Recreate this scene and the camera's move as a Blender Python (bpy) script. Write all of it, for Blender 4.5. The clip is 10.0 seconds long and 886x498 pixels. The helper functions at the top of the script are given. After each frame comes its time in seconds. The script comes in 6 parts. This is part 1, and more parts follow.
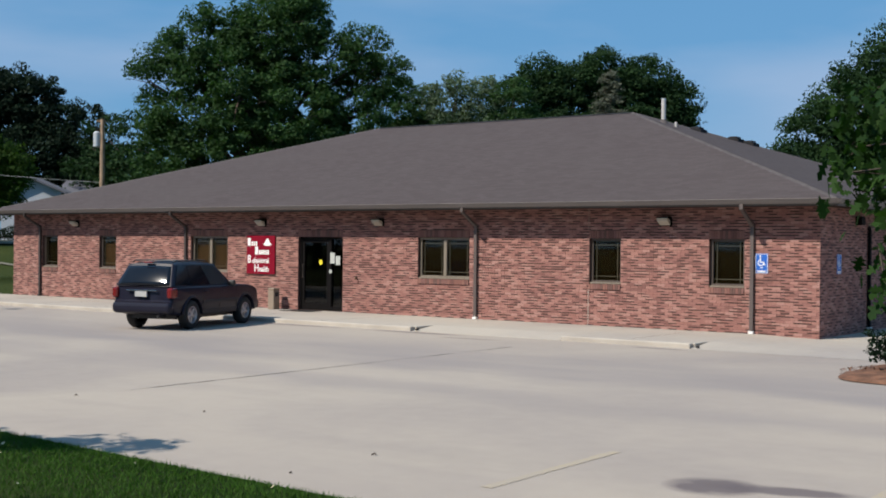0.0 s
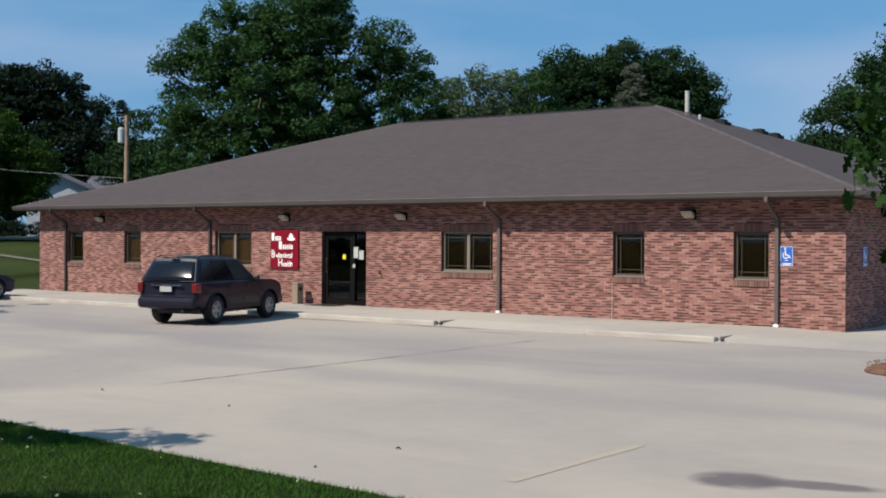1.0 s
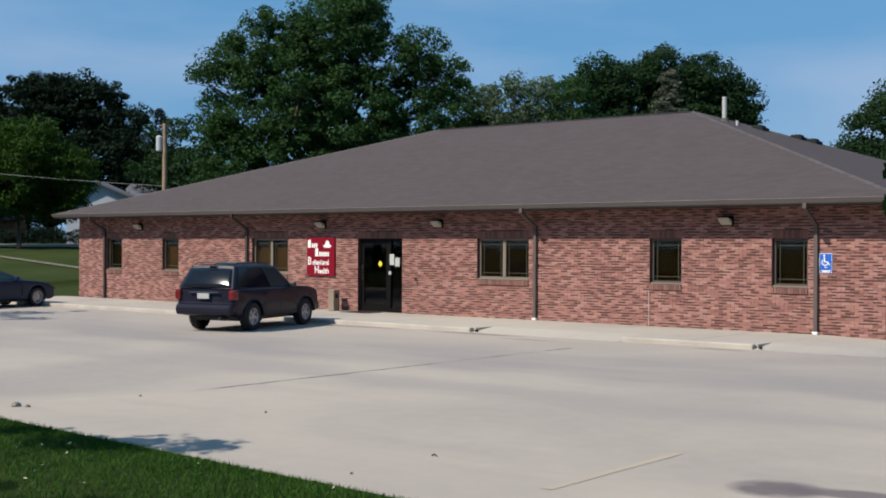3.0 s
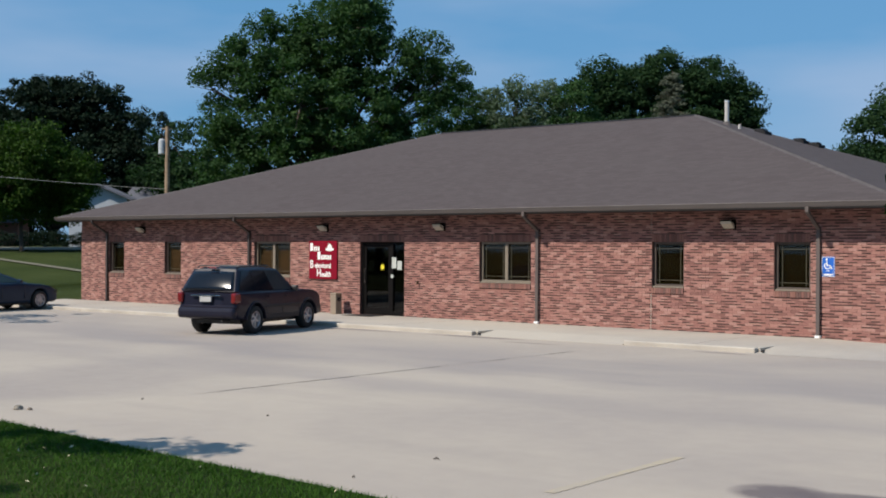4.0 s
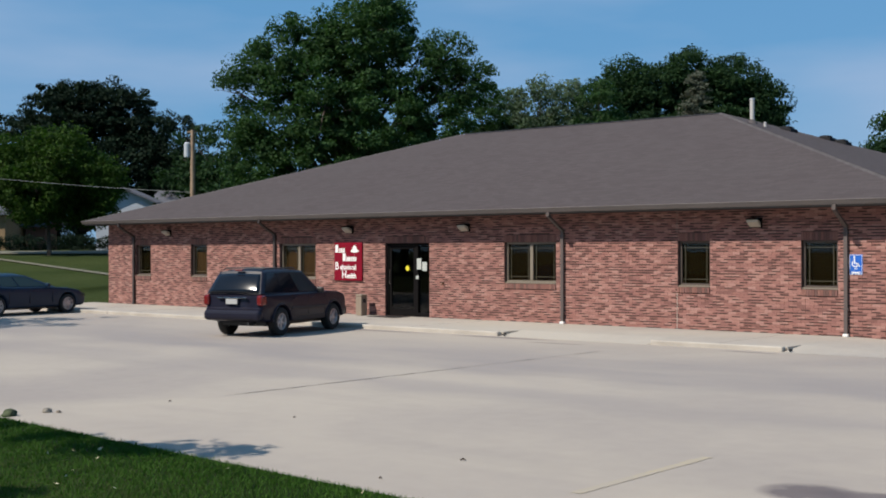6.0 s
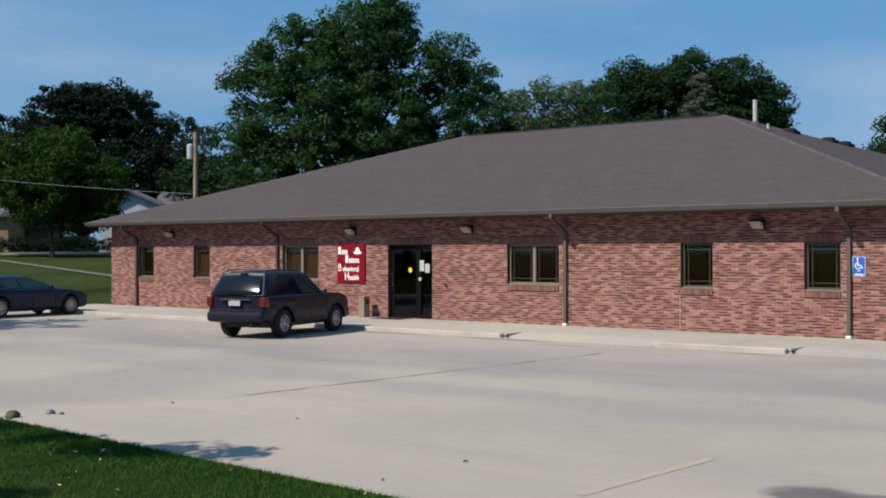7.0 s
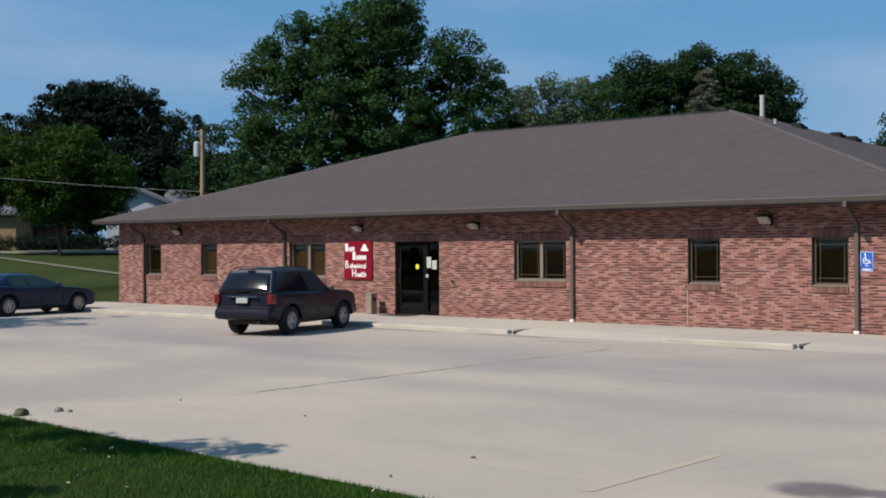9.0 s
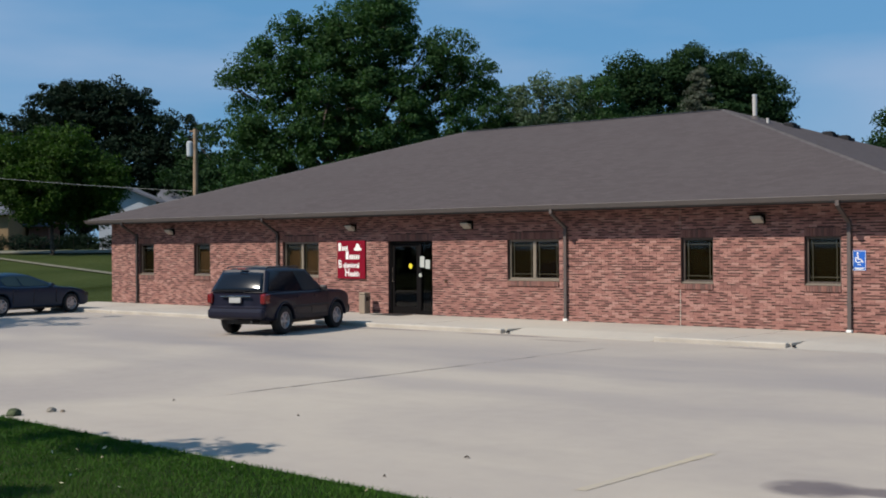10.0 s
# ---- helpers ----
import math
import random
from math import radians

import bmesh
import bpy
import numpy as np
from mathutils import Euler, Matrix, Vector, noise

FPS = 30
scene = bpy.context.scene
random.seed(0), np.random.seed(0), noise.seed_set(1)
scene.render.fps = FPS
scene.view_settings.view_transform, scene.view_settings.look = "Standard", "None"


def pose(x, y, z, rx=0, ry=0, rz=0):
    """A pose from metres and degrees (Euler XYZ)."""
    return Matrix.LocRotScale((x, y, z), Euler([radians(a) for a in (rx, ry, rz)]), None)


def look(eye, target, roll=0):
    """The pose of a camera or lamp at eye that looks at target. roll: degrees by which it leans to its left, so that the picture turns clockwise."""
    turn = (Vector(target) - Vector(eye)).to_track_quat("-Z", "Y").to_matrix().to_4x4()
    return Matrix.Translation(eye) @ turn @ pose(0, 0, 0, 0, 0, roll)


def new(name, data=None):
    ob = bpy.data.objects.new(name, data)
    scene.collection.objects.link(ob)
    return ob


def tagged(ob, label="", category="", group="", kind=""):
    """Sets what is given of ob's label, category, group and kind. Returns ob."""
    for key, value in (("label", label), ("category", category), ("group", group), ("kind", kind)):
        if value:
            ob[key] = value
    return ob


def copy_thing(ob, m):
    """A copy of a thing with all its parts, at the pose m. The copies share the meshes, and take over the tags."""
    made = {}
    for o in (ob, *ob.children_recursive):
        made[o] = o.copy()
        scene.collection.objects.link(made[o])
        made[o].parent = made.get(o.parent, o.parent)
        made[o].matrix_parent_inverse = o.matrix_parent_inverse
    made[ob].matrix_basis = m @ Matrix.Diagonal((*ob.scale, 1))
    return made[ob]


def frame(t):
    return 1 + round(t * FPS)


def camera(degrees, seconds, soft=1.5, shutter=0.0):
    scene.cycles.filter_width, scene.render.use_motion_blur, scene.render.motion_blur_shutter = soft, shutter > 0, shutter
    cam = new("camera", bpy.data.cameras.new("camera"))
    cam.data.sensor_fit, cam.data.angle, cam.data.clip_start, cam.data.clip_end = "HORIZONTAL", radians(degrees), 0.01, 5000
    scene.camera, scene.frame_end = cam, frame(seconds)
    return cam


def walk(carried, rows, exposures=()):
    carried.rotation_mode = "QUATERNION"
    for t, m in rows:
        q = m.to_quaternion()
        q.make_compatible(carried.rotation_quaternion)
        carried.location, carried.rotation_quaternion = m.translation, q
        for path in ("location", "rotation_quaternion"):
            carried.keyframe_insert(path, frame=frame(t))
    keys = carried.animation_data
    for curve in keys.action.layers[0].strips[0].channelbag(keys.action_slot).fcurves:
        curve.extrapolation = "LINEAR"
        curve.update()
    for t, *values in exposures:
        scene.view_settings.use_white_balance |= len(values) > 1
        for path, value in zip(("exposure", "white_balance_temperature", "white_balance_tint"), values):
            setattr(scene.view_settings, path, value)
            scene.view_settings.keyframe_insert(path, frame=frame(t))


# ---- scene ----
EXPOSURE = 0.46
cam = camera(40.20, 10.0, soft=1.9)
EYE = (9.01, -26.36, 2.04)
# seconds, yaw, pitch, roll of the hand-held camera, which turns on one spot
TURNS = [
    (0.0, 36.18, -0.17, -0.59),
    (0.5, 36.57, -0.34, 0.16),
    (1.0, 37.28, -0.46, -0.34),
    (1.5, 37.98, -0.58, -0.28),
    (2.0, 38.53, -0.44, -0.29),
    (2.5, 38.88, -0.26, -0.28),
    (4.0, 39.08, 0.02, -0.34),
    (4.5, 39.47, 0.03, -0.31),
    (5.0, 39.90, -0.02, 0.15),
    (5.5, 40.13, 0.01, 0.18),
    (7.0, 40.39, 0.14, 0.08),
    (7.5, 40.47, 0.04, 0.19),
    (8.0, 40.52, 0.01, 0.33),
    (8.5, 40.61, 0.03, 0.26),
    (9.0, 40.72, -0.02, 0.30),
    (9.5, 40.68, 0.01, 0.15),
    (10.0, 40.40, -0.05, 0.36),
]
walk(cam, [(t, pose(*EYE, 90 + pitch, roll, yaw)) for t, yaw, pitch, roll in TURNS],
     exposures=[(0.0, EXPOSURE), (5.0, EXPOSURE - 0.02), (10.0, EXPOSURE - 0.09)])

# ---- world and sun ----
SUN_ELEVATION, SUN_AZIMUTH = 46.0, 200.5
world = bpy.data.worlds.new("sky")
scene.world = world
world.use_nodes = True
wn, wl = world.node_tree.nodes, world.node_tree.links
sky = wn.new("ShaderNodeTexSky")
sky.sky_type, sky.sun_disc = "NISHITA", False
sky.sun_elevation, sky.sun_rotation = radians(SUN_ELEVATION), radians(SUN_AZIMUTH)
sky.air_density, sky.dust_density, sky.ozone_density = 1.0, 0.3, 2.5
wcoord = wn.new("ShaderNodeTexCoord")
wmap = wn.new("ShaderNodeMapping")
wmap.inputs["Scale"].default_value = (1.2, 1.2, 5.0)
cloud = wn.new("ShaderNodeTexNoise")
cloud.inputs["Scale"].default_value, cloud.inputs["Detail"].default_value = 1.6, 5.0
cramp = wn.new("ShaderNodeMapRange")
cramp.inputs["From Min"].default_value, cramp.inputs["From Max"].default_value = 0.46, 0.72
cramp.inputs["To Max"].default_value = 0.6
wmix = wn.new("ShaderNodeMixRGB")
wmix.inputs[2].default_value = (4.6, 5.75, 7.9, 1)
wl.new(wcoord.outputs["Generated"], wmap.inputs["Vector"])
wl.new(wmap.outputs[0], cloud.inputs["Vector"])
wl.new(cloud.outputs[0], cramp.inputs["Value"])
wl.new(cramp.outputs[0], wmix.inputs[0])
tint = wn.new("ShaderNodeMixRGB")
tint.blend_type, tint.inputs[0].default_value = "MULTIPLY", 1.0
tint.inputs[2].default_value = (0.85, 1.0, 1.15, 1)
wl.new(sky.outputs[0], tint.inputs[1])
haze = wn.new("ShaderNodeMixRGB")
haze.inputs[0].default_value, haze.inputs[2].default_value = 0.75, (1.35, 3.75, 6.8, 1)
wl.new(tint.outputs[0], haze.inputs[1])
wl.new(haze.outputs[0], wmix.inputs[1])
wl.new(wmix.outputs[0], wn["Background"].inputs["Color"])
wn["Background"].inputs["Strength"].default_value = 0.066

sun = new("sun", bpy.data.lights.new("sun", "SUN"))
sun.data.energy, sun.data.angle, sun.data.color = 4.1, radians(0.53), (1.0, 0.92, 0.81)
saz = radians(SUN_AZIMUTH)
sun_from = Vector((math.sin(saz) * math.cos(radians(SUN_ELEVATION)), math.cos(saz) * math.cos(radians(SUN_ELEVATION)), math.sin(radians(SUN_ELEVATION))))
sun.matrix_world = look(sun_from * 60, (0, 0, 0))


# ---- materials ----
def mix_node(nt, kind, fac, a, b):
    n = nt.nodes.new("ShaderNodeMixRGB")
    n.blend_type = kind
    for slot, v in ((0, fac), (1, a), (2, b)):
        if hasattr(v, "is_linked"):
            nt.links.new(v, n.inputs[slot])
        elif slot == 0:
            n.inputs[0].default_value = v
        else:
            n.inputs[slot].default_value = (*v, 1)
    return n.outputs[0]


def noise_node(nt, scale, detail=4.0, stretch=None, distort=0.0):
    c = nt.nodes.new("ShaderNodeTexCoord")
    n = nt.nodes.new("ShaderNodeTexNoise")
    n.inputs["Scale"].default_value, n.inputs["Detail"].default_value = scale, detail
    n.inputs["Distortion"].default_value = distort
    if stretch:
        m = nt.nodes.new("ShaderNodeMapping")
        m.inputs["Scale"].default_value = stretch
        nt.links.new(c.outputs["Object"], m.inputs[0])
        nt.links.new(m.outputs[0], n.inputs["Vector"])
    else:
        nt.links.new(c.outputs["Object"], n.inputs["Vector"])
    return n.outputs[0]


def range_node(nt, v, a, b, c=0.0, d=1.0):
    n = nt.nodes.new("ShaderNodeMapRange")
    for k, x in (("From Min", a), ("From Max", b), ("To Min", c), ("To Max", d)):
        n.inputs[k].default_value = x
    nt.links.new(v, n.inputs["Value"])
    return n.outputs[0]


def bump_node(nt, bsdf, height, strength, distance):
    n = nt.nodes.new("ShaderNodeBump")
    n.inputs["Strength"].default_value, n.inputs["Distance"].default_value = strength, distance
    nt.links.new(height, n.inputs["Height"])
    nt.links.new(n.outputs[0], bsdf.inputs["Normal"])


def mat(name, colour, rough=0.7, metal=0.0, var=0.12, big=1.5, small=40.0, bump=0.0, coat=0.0):
    m = bpy.data.materials.new(name)
    m.use_nodes = True
    nt = m.node_tree
    b = nt.nodes["Principled BSDF"]
    dark, light = [c * (1 - var * 1.6) for c in colour], [min(1, c * (1 + var)) for c in colour]
    f1 = range_node(nt, noise_node(nt, big, 5), 0.3, 0.7)
    col = mix_node(nt, "MIX", f1, dark, light)
    fine = noise_node(nt, small, 3)
    col = mix_node(nt, "OVERLAY", var, col, fine)
    nt.links.new(col, b.inputs["Base Color"])
    b.inputs["Roughness"].default_value, b.inputs["Metallic"].default_value = rough, metal
    b.inputs["Coat Weight"].default_value = coat
    b.inputs["Coat Roughness"].default_value = 0.03
    if bump:
        bump_node(nt, b, fine, 0.6, bump)
    return m


def brick_mat(name, lights, darks, island):
    """Fired clay that differs from brick to brick."""
    m = bpy.data.materials.new(name)
    m.use_nodes = True
    nt = m.node_tree
    b = nt.nodes["Principled BSDF"]
    if island:
        rnd = nt.nodes.new("ShaderNodeNewGeometry").outputs["Random Per Island"]
    else:
        rnd = nt.nodes.new("ShaderNodeObjectInfo").outputs["Random"]
    ramp = nt.nodes.new("ShaderNodeValToRGB")
    els = ramp.color_ramp.elements
    ramp.color_ramp.interpolation = "CONSTANT"
    stops = [(0.0, darks[0]), (0.12, darks[1]), (0.27, lights[0]), (0.45, lights[1]), (0.65, lights[2]), (0.85, lights[3])]
    els[0].position, els[0].color = 0.0, (*stops[0][1], 1)
    els[1].position, els[1].color = stops[1][0], (*stops[1][1], 1)
    for p, c in stops[2:]:
        e = els.new(p)
        e.color = (*c, 1)
    nt.links.new(rnd, ramp.inputs[0])
    big = range_node(nt, noise_node(nt, 0.9, 4), 0.3, 0.75, 0.0, 0.15)
    col = mix_node(nt, "MIX", big, ramp.outputs[0], (0.28, 0.148, 0.115))
    fine = noise_node(nt, 55, 4)
    col = mix_node(nt, "OVERLAY", 0.35, col, fine)
    nt.links.new(col, b.inputs["Base Color"])
    b.inputs["Roughness"].default_value = 0.9
    bump_node(nt, b, fine, 0.5, 0.004)
    return m


def concrete_mat(name, colour, stain, bays=None, dark_patches=()):
    m = bpy.data.materials.new(name)
    m.use_nodes = True
    nt = m.node_tree
    b = nt.nodes["Principled BSDF"]
    blotch = range_node(nt, noise_node(nt, 0.16, 5, distort=0.6), 0.38, 0.68)
    col = mix_node(nt, "MIX", blotch, colour, [c * k for c, k in zip(colour, (0.74, 0.74, 0.80))])
    streak = range_node(nt, noise_node(nt, 0.5, 4, stretch=(0.35, 1.6, 1)), 0.55, 0.75, 0, 0.5)
    col = mix_node(nt, "MIX", streak, col, stain)
    mid = range_node(nt, noise_node(nt, 3.5, 5), 0.3, 0.7, 0.0, 0.16)
    col = mix_node(nt, "MIX", mid, col, [min(1, c * 1.25) for c in colour])
    if bays:
        # tyre dirt in bands that run along the bays: (distance, amount) pairs across the lot
        sep = nt.nodes.new("ShaderNodeSeparateXYZ")
        nt.links.new(nt.nodes.new("ShaderNodeTexCoord").outputs["Object"], sep.inputs[0])
        wob = nt.nodes.new("ShaderNodeMath")
        wob.operation = "ADD"
        nt.links.new(sep.outputs["Y"], wob.inputs[0])
        nt.links.new(range_node(nt, noise_node(nt, 0.3, 4), 0.3, 0.7, -0.6, 0.6), wob.inputs[1])
        zone = nt.nodes.new("ShaderNodeValToRGB")
        els = zone.color_ramp.elements
        y0, y1 = bays[0][0], bays[-1][0]
        while len(els) < len(bays):
            els.new(0.5)
        for e, (y, v) in zip(els, bays):
            e.position, e.color = (y - y0) / (y1 - y0), (v, v, v, 1)
        nt.links.new(range_node(nt, wob.outputs[0], y0, y1), zone.inputs[0])
        grime = range_node(nt, noise_node(nt, 0.35, 5, stretch=(0.5, 1.3, 1)), 0.3, 0.6, 0.3, 1.0)
        both = nt.nodes.new("ShaderNodeMath")
        both.operation = "MULTIPLY"
        nt.links.new(zone.outputs["Color"], both.inputs[0])
        nt.links.new(grime, both.inputs[1])
        col = mix_node(nt, "MIX", both.outputs[0], col, [c * k for c, k in zip(colour, (0.66, 0.67, 0.76))])
    # soft dark patches: (x, y, half length, half width, turn, strength)
    for x, y, a, w, turn, k in dark_patches:
        c = nt.nodes.new("ShaderNodeTexCoord")
        m1 = nt.nodes.new("ShaderNodeMapping")
        m1.vector_type = "TEXTURE"
        m1.inputs["Location"].default_value, m1.inputs["Rotation"].default_value, m1.inputs["Scale"].default_value = (x, y, 0), (0, 0, radians(turn)), (a, w, 1)
        nt.links.new(c.outputs["Object"], m1.inputs[0])
        g = nt.nodes.new("ShaderNodeTexGradient")
        g.gradient_type = "SPHERICAL"
        nt.links.new(m1.outputs[0], g.inputs[0])
        ragged = nt.nodes.new("ShaderNodeMath")
        ragged.operation = "MULTIPLY"
        nt.links.new(g.outputs["Fac"], ragged.inputs[0])
        nt.links.new(range_node(nt, noise_node(nt, 4.0, 4), 0.3, 0.7, 0.6, 1.4), ragged.inputs[1])
        col = mix_node(nt, "MIX", range_node(nt, ragged.outputs[0], 0.0, 0.4, 0.0, k), col, (0.105, 0.084, 0.086))
    fine = noise_node(nt, 90, 3)
    col = mix_node(nt, "OVERLAY", 0.16, col, fine)
    nt.links.new(col, b.inputs["Base Color"])
    b.inputs["Roughness"].default_value = 0.88
    bump_node(nt, b, fine, 0.4, 0.003)
    return m


def shingle_mat():
    m = bpy.data.materials.new("asphalt_shingles")
    m.use_nodes = True
    nt = m.node_tree
    b = nt.nodes["Principled BSDF"]
    c = nt.nodes.new("ShaderNodeUVMap")
    br = nt.nodes.new("ShaderNodeTexBrick")
    br.inputs["Scale"].default_value = 1.0
    br.inputs["Brick Width"].default_value, br.inputs["Row Height"].default_value = 0.30, 0.142
    br.inputs["Mortar Size"].default_value, br.inputs["Mortar Smooth"].default_value = 0.006, 0.3
    br.inputs["Bias"].default_value = 0.0
    br.inputs["Color1"].default_value, br.inputs["Color2"].default_value = (0.068, 0.055, 0.055, 1), (0.082, 0.068, 0.068, 1)
    br.inputs["Mortar"].default_value = (0.060, 0.052, 0.052, 1)
    nt.links.new(c.outputs[0], br.inputs["Vector"])
    patch = range_node(nt, noise_node(nt, 0.35, 5), 0.35, 0.7, 0.0, 0.35)
    col = mix_node(nt, "MIX", patch, br.outputs["Color"], (0.079, 0.068, 0.067))
    fine = noise_node(nt, 70, 3)
    col = mix_node(nt, "OVERLAY", 0.3, col, fine)
    nt.links.new(col, b.inputs["Base Color"])
    b.inputs["Roughness"].default_value = 0.92
    b.inputs["Specular IOR Level"].default_value = 0.12
    bump_node(nt, b, br.outputs["Fac"], -0.35, 0.006)
    return m


def glass_mat(name, tint, gloss=0.0):
    m = bpy.data.materials.new(name)
    m.use_nodes = True
    nt = m.node_tree
    nt.nodes.remove(nt.nodes["Principled BSDF"])
    t = nt.nodes.new("ShaderNodeBsdfTransparent")
    t.inputs[0].default_value = (*tint, 1)
    g = nt.nodes.new("ShaderNodeBsdfGlossy")
    g.inputs["Roughness"].default_value = 0.02
    lw = nt.nodes.new("ShaderNodeLayerWeight")
    pw = nt.nodes.new("ShaderNodeMath")
    pw.operation, pw.inputs[1].default_value = "POWER", 5.0
    nt.links.new(lw.outputs["Facing"], pw.inputs[0])
    fac = range_node(nt, pw.outputs[0], 0.0, 1.0, 0.035 + gloss, 1.0)
    mx = nt.nodes.new("ShaderNodeMixShader")
    nt.links.new(fac, mx.inputs[0])
    nt.links.new(t.outputs[0], mx.inputs[1])
    nt.links.new(g.outputs[0], mx.inputs[2])
    nt.links.new(mx.outputs[0], nt.nodes["Material Output"].inputs[0])
    return m


def leaf_mat(name, dark, light, trans=0.3):
    m = bpy.data.materials.new(name)
    m.use_nodes = True
    nt = m.node_tree
    b = nt.nodes["Principled BSDF"]
    rnd = nt.nodes.new("ShaderNodeNewGeometry").outputs["Random Per Island"]
    col = mix_node(nt, "MIX", rnd, dark, light)
    col = mix_node(nt, "MIX", range_node(nt, noise_node(nt, 0.5, 4), 0.35, 0.7, 0.0, 0.6), col, [c * 0.7 for c in dark])
    nt.links.new(col, b.inputs["Base Color"])
    b.inputs["Roughness"].default_value = 0.7
    b.inputs["Specular IOR Level"].default_value = 0.12
    tr = nt.nodes.new("ShaderNodeBsdfTranslucent")
    nt.links.new(mix_node(nt, "MULTIPLY", 1.0, col, (0.9, 1.25, 0.35)), tr.inputs[0])
    mx = nt.nodes.new("ShaderNodeMixShader")
    mx.inputs[0].default_value = trans
    nt.links.new(b.outputs[0], mx.inputs[1])
    nt.links.new(tr.outputs[0], mx.inputs[2])
    nt.links.new(mx.outputs[0], nt.nodes["Material Output"].inputs[0])
    return m


LIGHTS = [(0.290, 0.140, 0.117), (0.320, 0.160, 0.134), (0.262, 0.120, 0.100), (0.345, 0.188, 0.158)]
REDS = [(0.185, 0.086, 0.073), (0.245, 0.114, 0.096)]
DARKS = [(0.115, 0.062, 0.054), (0.175, 0.086, 0.073)]
M_BRICK = brick_mat("red_brick", LIGHTS, REDS, False)
M_BRICKS = brick_mat("red_brick_joined", LIGHTS, REDS, True)
M_SOLDIER = brick_mat("soldier_brick", [(0.15, 0.066, 0.056), (0.19, 0.085, 0.068), (0.13, 0.06, 0.052), (0.22, 0.105, 0.083)], DARKS, True)
# mortar darkened in its colour for the shade inside recessed bed joints
M_SHADED_MORTAR = mat("shaded_mortar", (0.066, 0.038, 0.034), 0.95, var=0.15, big=2, small=60, bump=0.003)
DIRT_BANDS = ((-19.0, 0.0), (-13.5, 0.05), (-12.9, 0.6), (-12.2, 0.5), (-11.6, 0.1), (-10.8, 0.2), (-10.0, 0.95), (-8.4, 0.85), (-6.8, 0.45), (-4.6, 0.1), (-3.0, 0.0))
M_CONCRETE = concrete_mat("lot_concrete", (0.368, 0.318, 0.264), (0.262, 0.228, 0.202), DIRT_BANDS,
                          ((4.78, -16.62, 0.46, 0.44, 10, 0.9), (5.32, -16.44, 0.72, 0.22, 14, 0.85), (-8.2, -3.95, 1.6, 0.22, 0, 0.6), (-12.0, -4.0, 1.9, 0.20, 2, 0.55), (-6.2, -4.6, 0.9, 0.14, 3, 0.5), (-1.9, -4.05, 0.7, 0.12, 0, 0.7)))
M_WALK = concrete_mat("walk_concrete", (0.400, 0.358, 0.302), (0.29, 0.258, 0.225))
M_KERB = mat("kerb_concrete", (0.41, 0.370, 0.320), 0.9, var=0.12, big=1.2, small=40, bump=0.004)
M_ROOF = shingle_mat()
M_CAP = mat("ridge_shingles", (0.079, 0.068, 0.067), 0.92, var=0.15, big=3, small=60, bump=0.004)
M_SPOUT = mat("brown_downspout", (0.095, 0.075, 0.070), 0.6, var=0.08, big=1, small=30)
M_GUTTER = mat("gutter_metal", (0.105, 0.090, 0.086), 0.5, var=0.06, big=1, small=30)
# left downspouts: shade put into a darker copy of the same brown
M_SHADESPOUT = mat("shaded_brown_downspout", (0.040, 0.030, 0.028), 0.6, var=0.08)
M_TRIM = mat("taupe_metal", (0.165, 0.140, 0.130), 0.5, var=0.06, big=1, small=30)
M_SEAL = mat("joint_sealant", (0.27, 0.20, 0.165), 0.9, var=0.1)
# white paper greyed in its colour, as the door glass would dim it
M_PAPER = mat("dimmed_paper", (0.42, 0.44, 0.41), 0.8, var=0.05)
M_SOFFIT = mat("soffit_panel", (0.075, 0.060, 0.052), 0.7, var=0.08)
M_WINFRAME = mat("brown_window_frame", (0.090, 0.068, 0.056), 0.55, var=0.08)
M_MUNTIN = mat("olive_grille", (0.050, 0.044, 0.024), 0.6, var=0.08)
M_BRONZE = mat("bronze_frame", (0.006, 0.005, 0.005), 0.7, metal=0.0, var=0.08)
M_BRONZE.node_tree.nodes["Principled BSDF"].inputs["Specular IOR Level"].default_value = 0.1
M_TANFRAME = mat("tan_frame", (0.20, 0.168, 0.130), 0.5, var=0.08)
M_DARKROOM = mat("dim_interior", (0.150, 0.095, 0.045), 0.9, var=0.1)
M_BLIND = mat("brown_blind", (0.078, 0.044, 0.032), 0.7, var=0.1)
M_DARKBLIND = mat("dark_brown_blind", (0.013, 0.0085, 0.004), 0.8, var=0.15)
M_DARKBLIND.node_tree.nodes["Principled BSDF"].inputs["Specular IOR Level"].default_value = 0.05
M_GLASS = glass_mat("window_glass", (0.66, 0.60, 0.46), 0.0)
M_DOORGLASS = glass_mat("door_glass", (0.38, 0.38, 0.36), 0.0)
M_RED = mat("sign_red", (0.19, 0.005, 0.018), 0.8, var=0.05, big=2)
M_RED.node_tree.nodes["Principled BSDF"].inputs["Specular IOR Level"].default_value = 0.1
M_WHITE = mat("white_paint", (0.80, 0.80, 0.78), 0.5, var=0.03)
M_BLUE = mat("sign_blue", (0.012, 0.11, 0.48), 0.45, var=0.05)
M_YELLOW = mat("yellow_sticker", (0.75, 0.62, 0.03), 0.5, var=0.05)
M_LAMP = mat("lamp_lens", (0.42, 0.38, 0.31), 0.35, var=0.06)
M_BLACK = mat("black_plastic", (0.015, 0.015, 0.016), 0.5, var=0.1)
M_TAN = mat("tan_plastic", (0.25, 0.195, 0.145), 0.7, var=0.1, bump=0.003)
M_JOINT = mat("joint_filler", (0.07, 0.065, 0.06), 0.95, var=0.2)
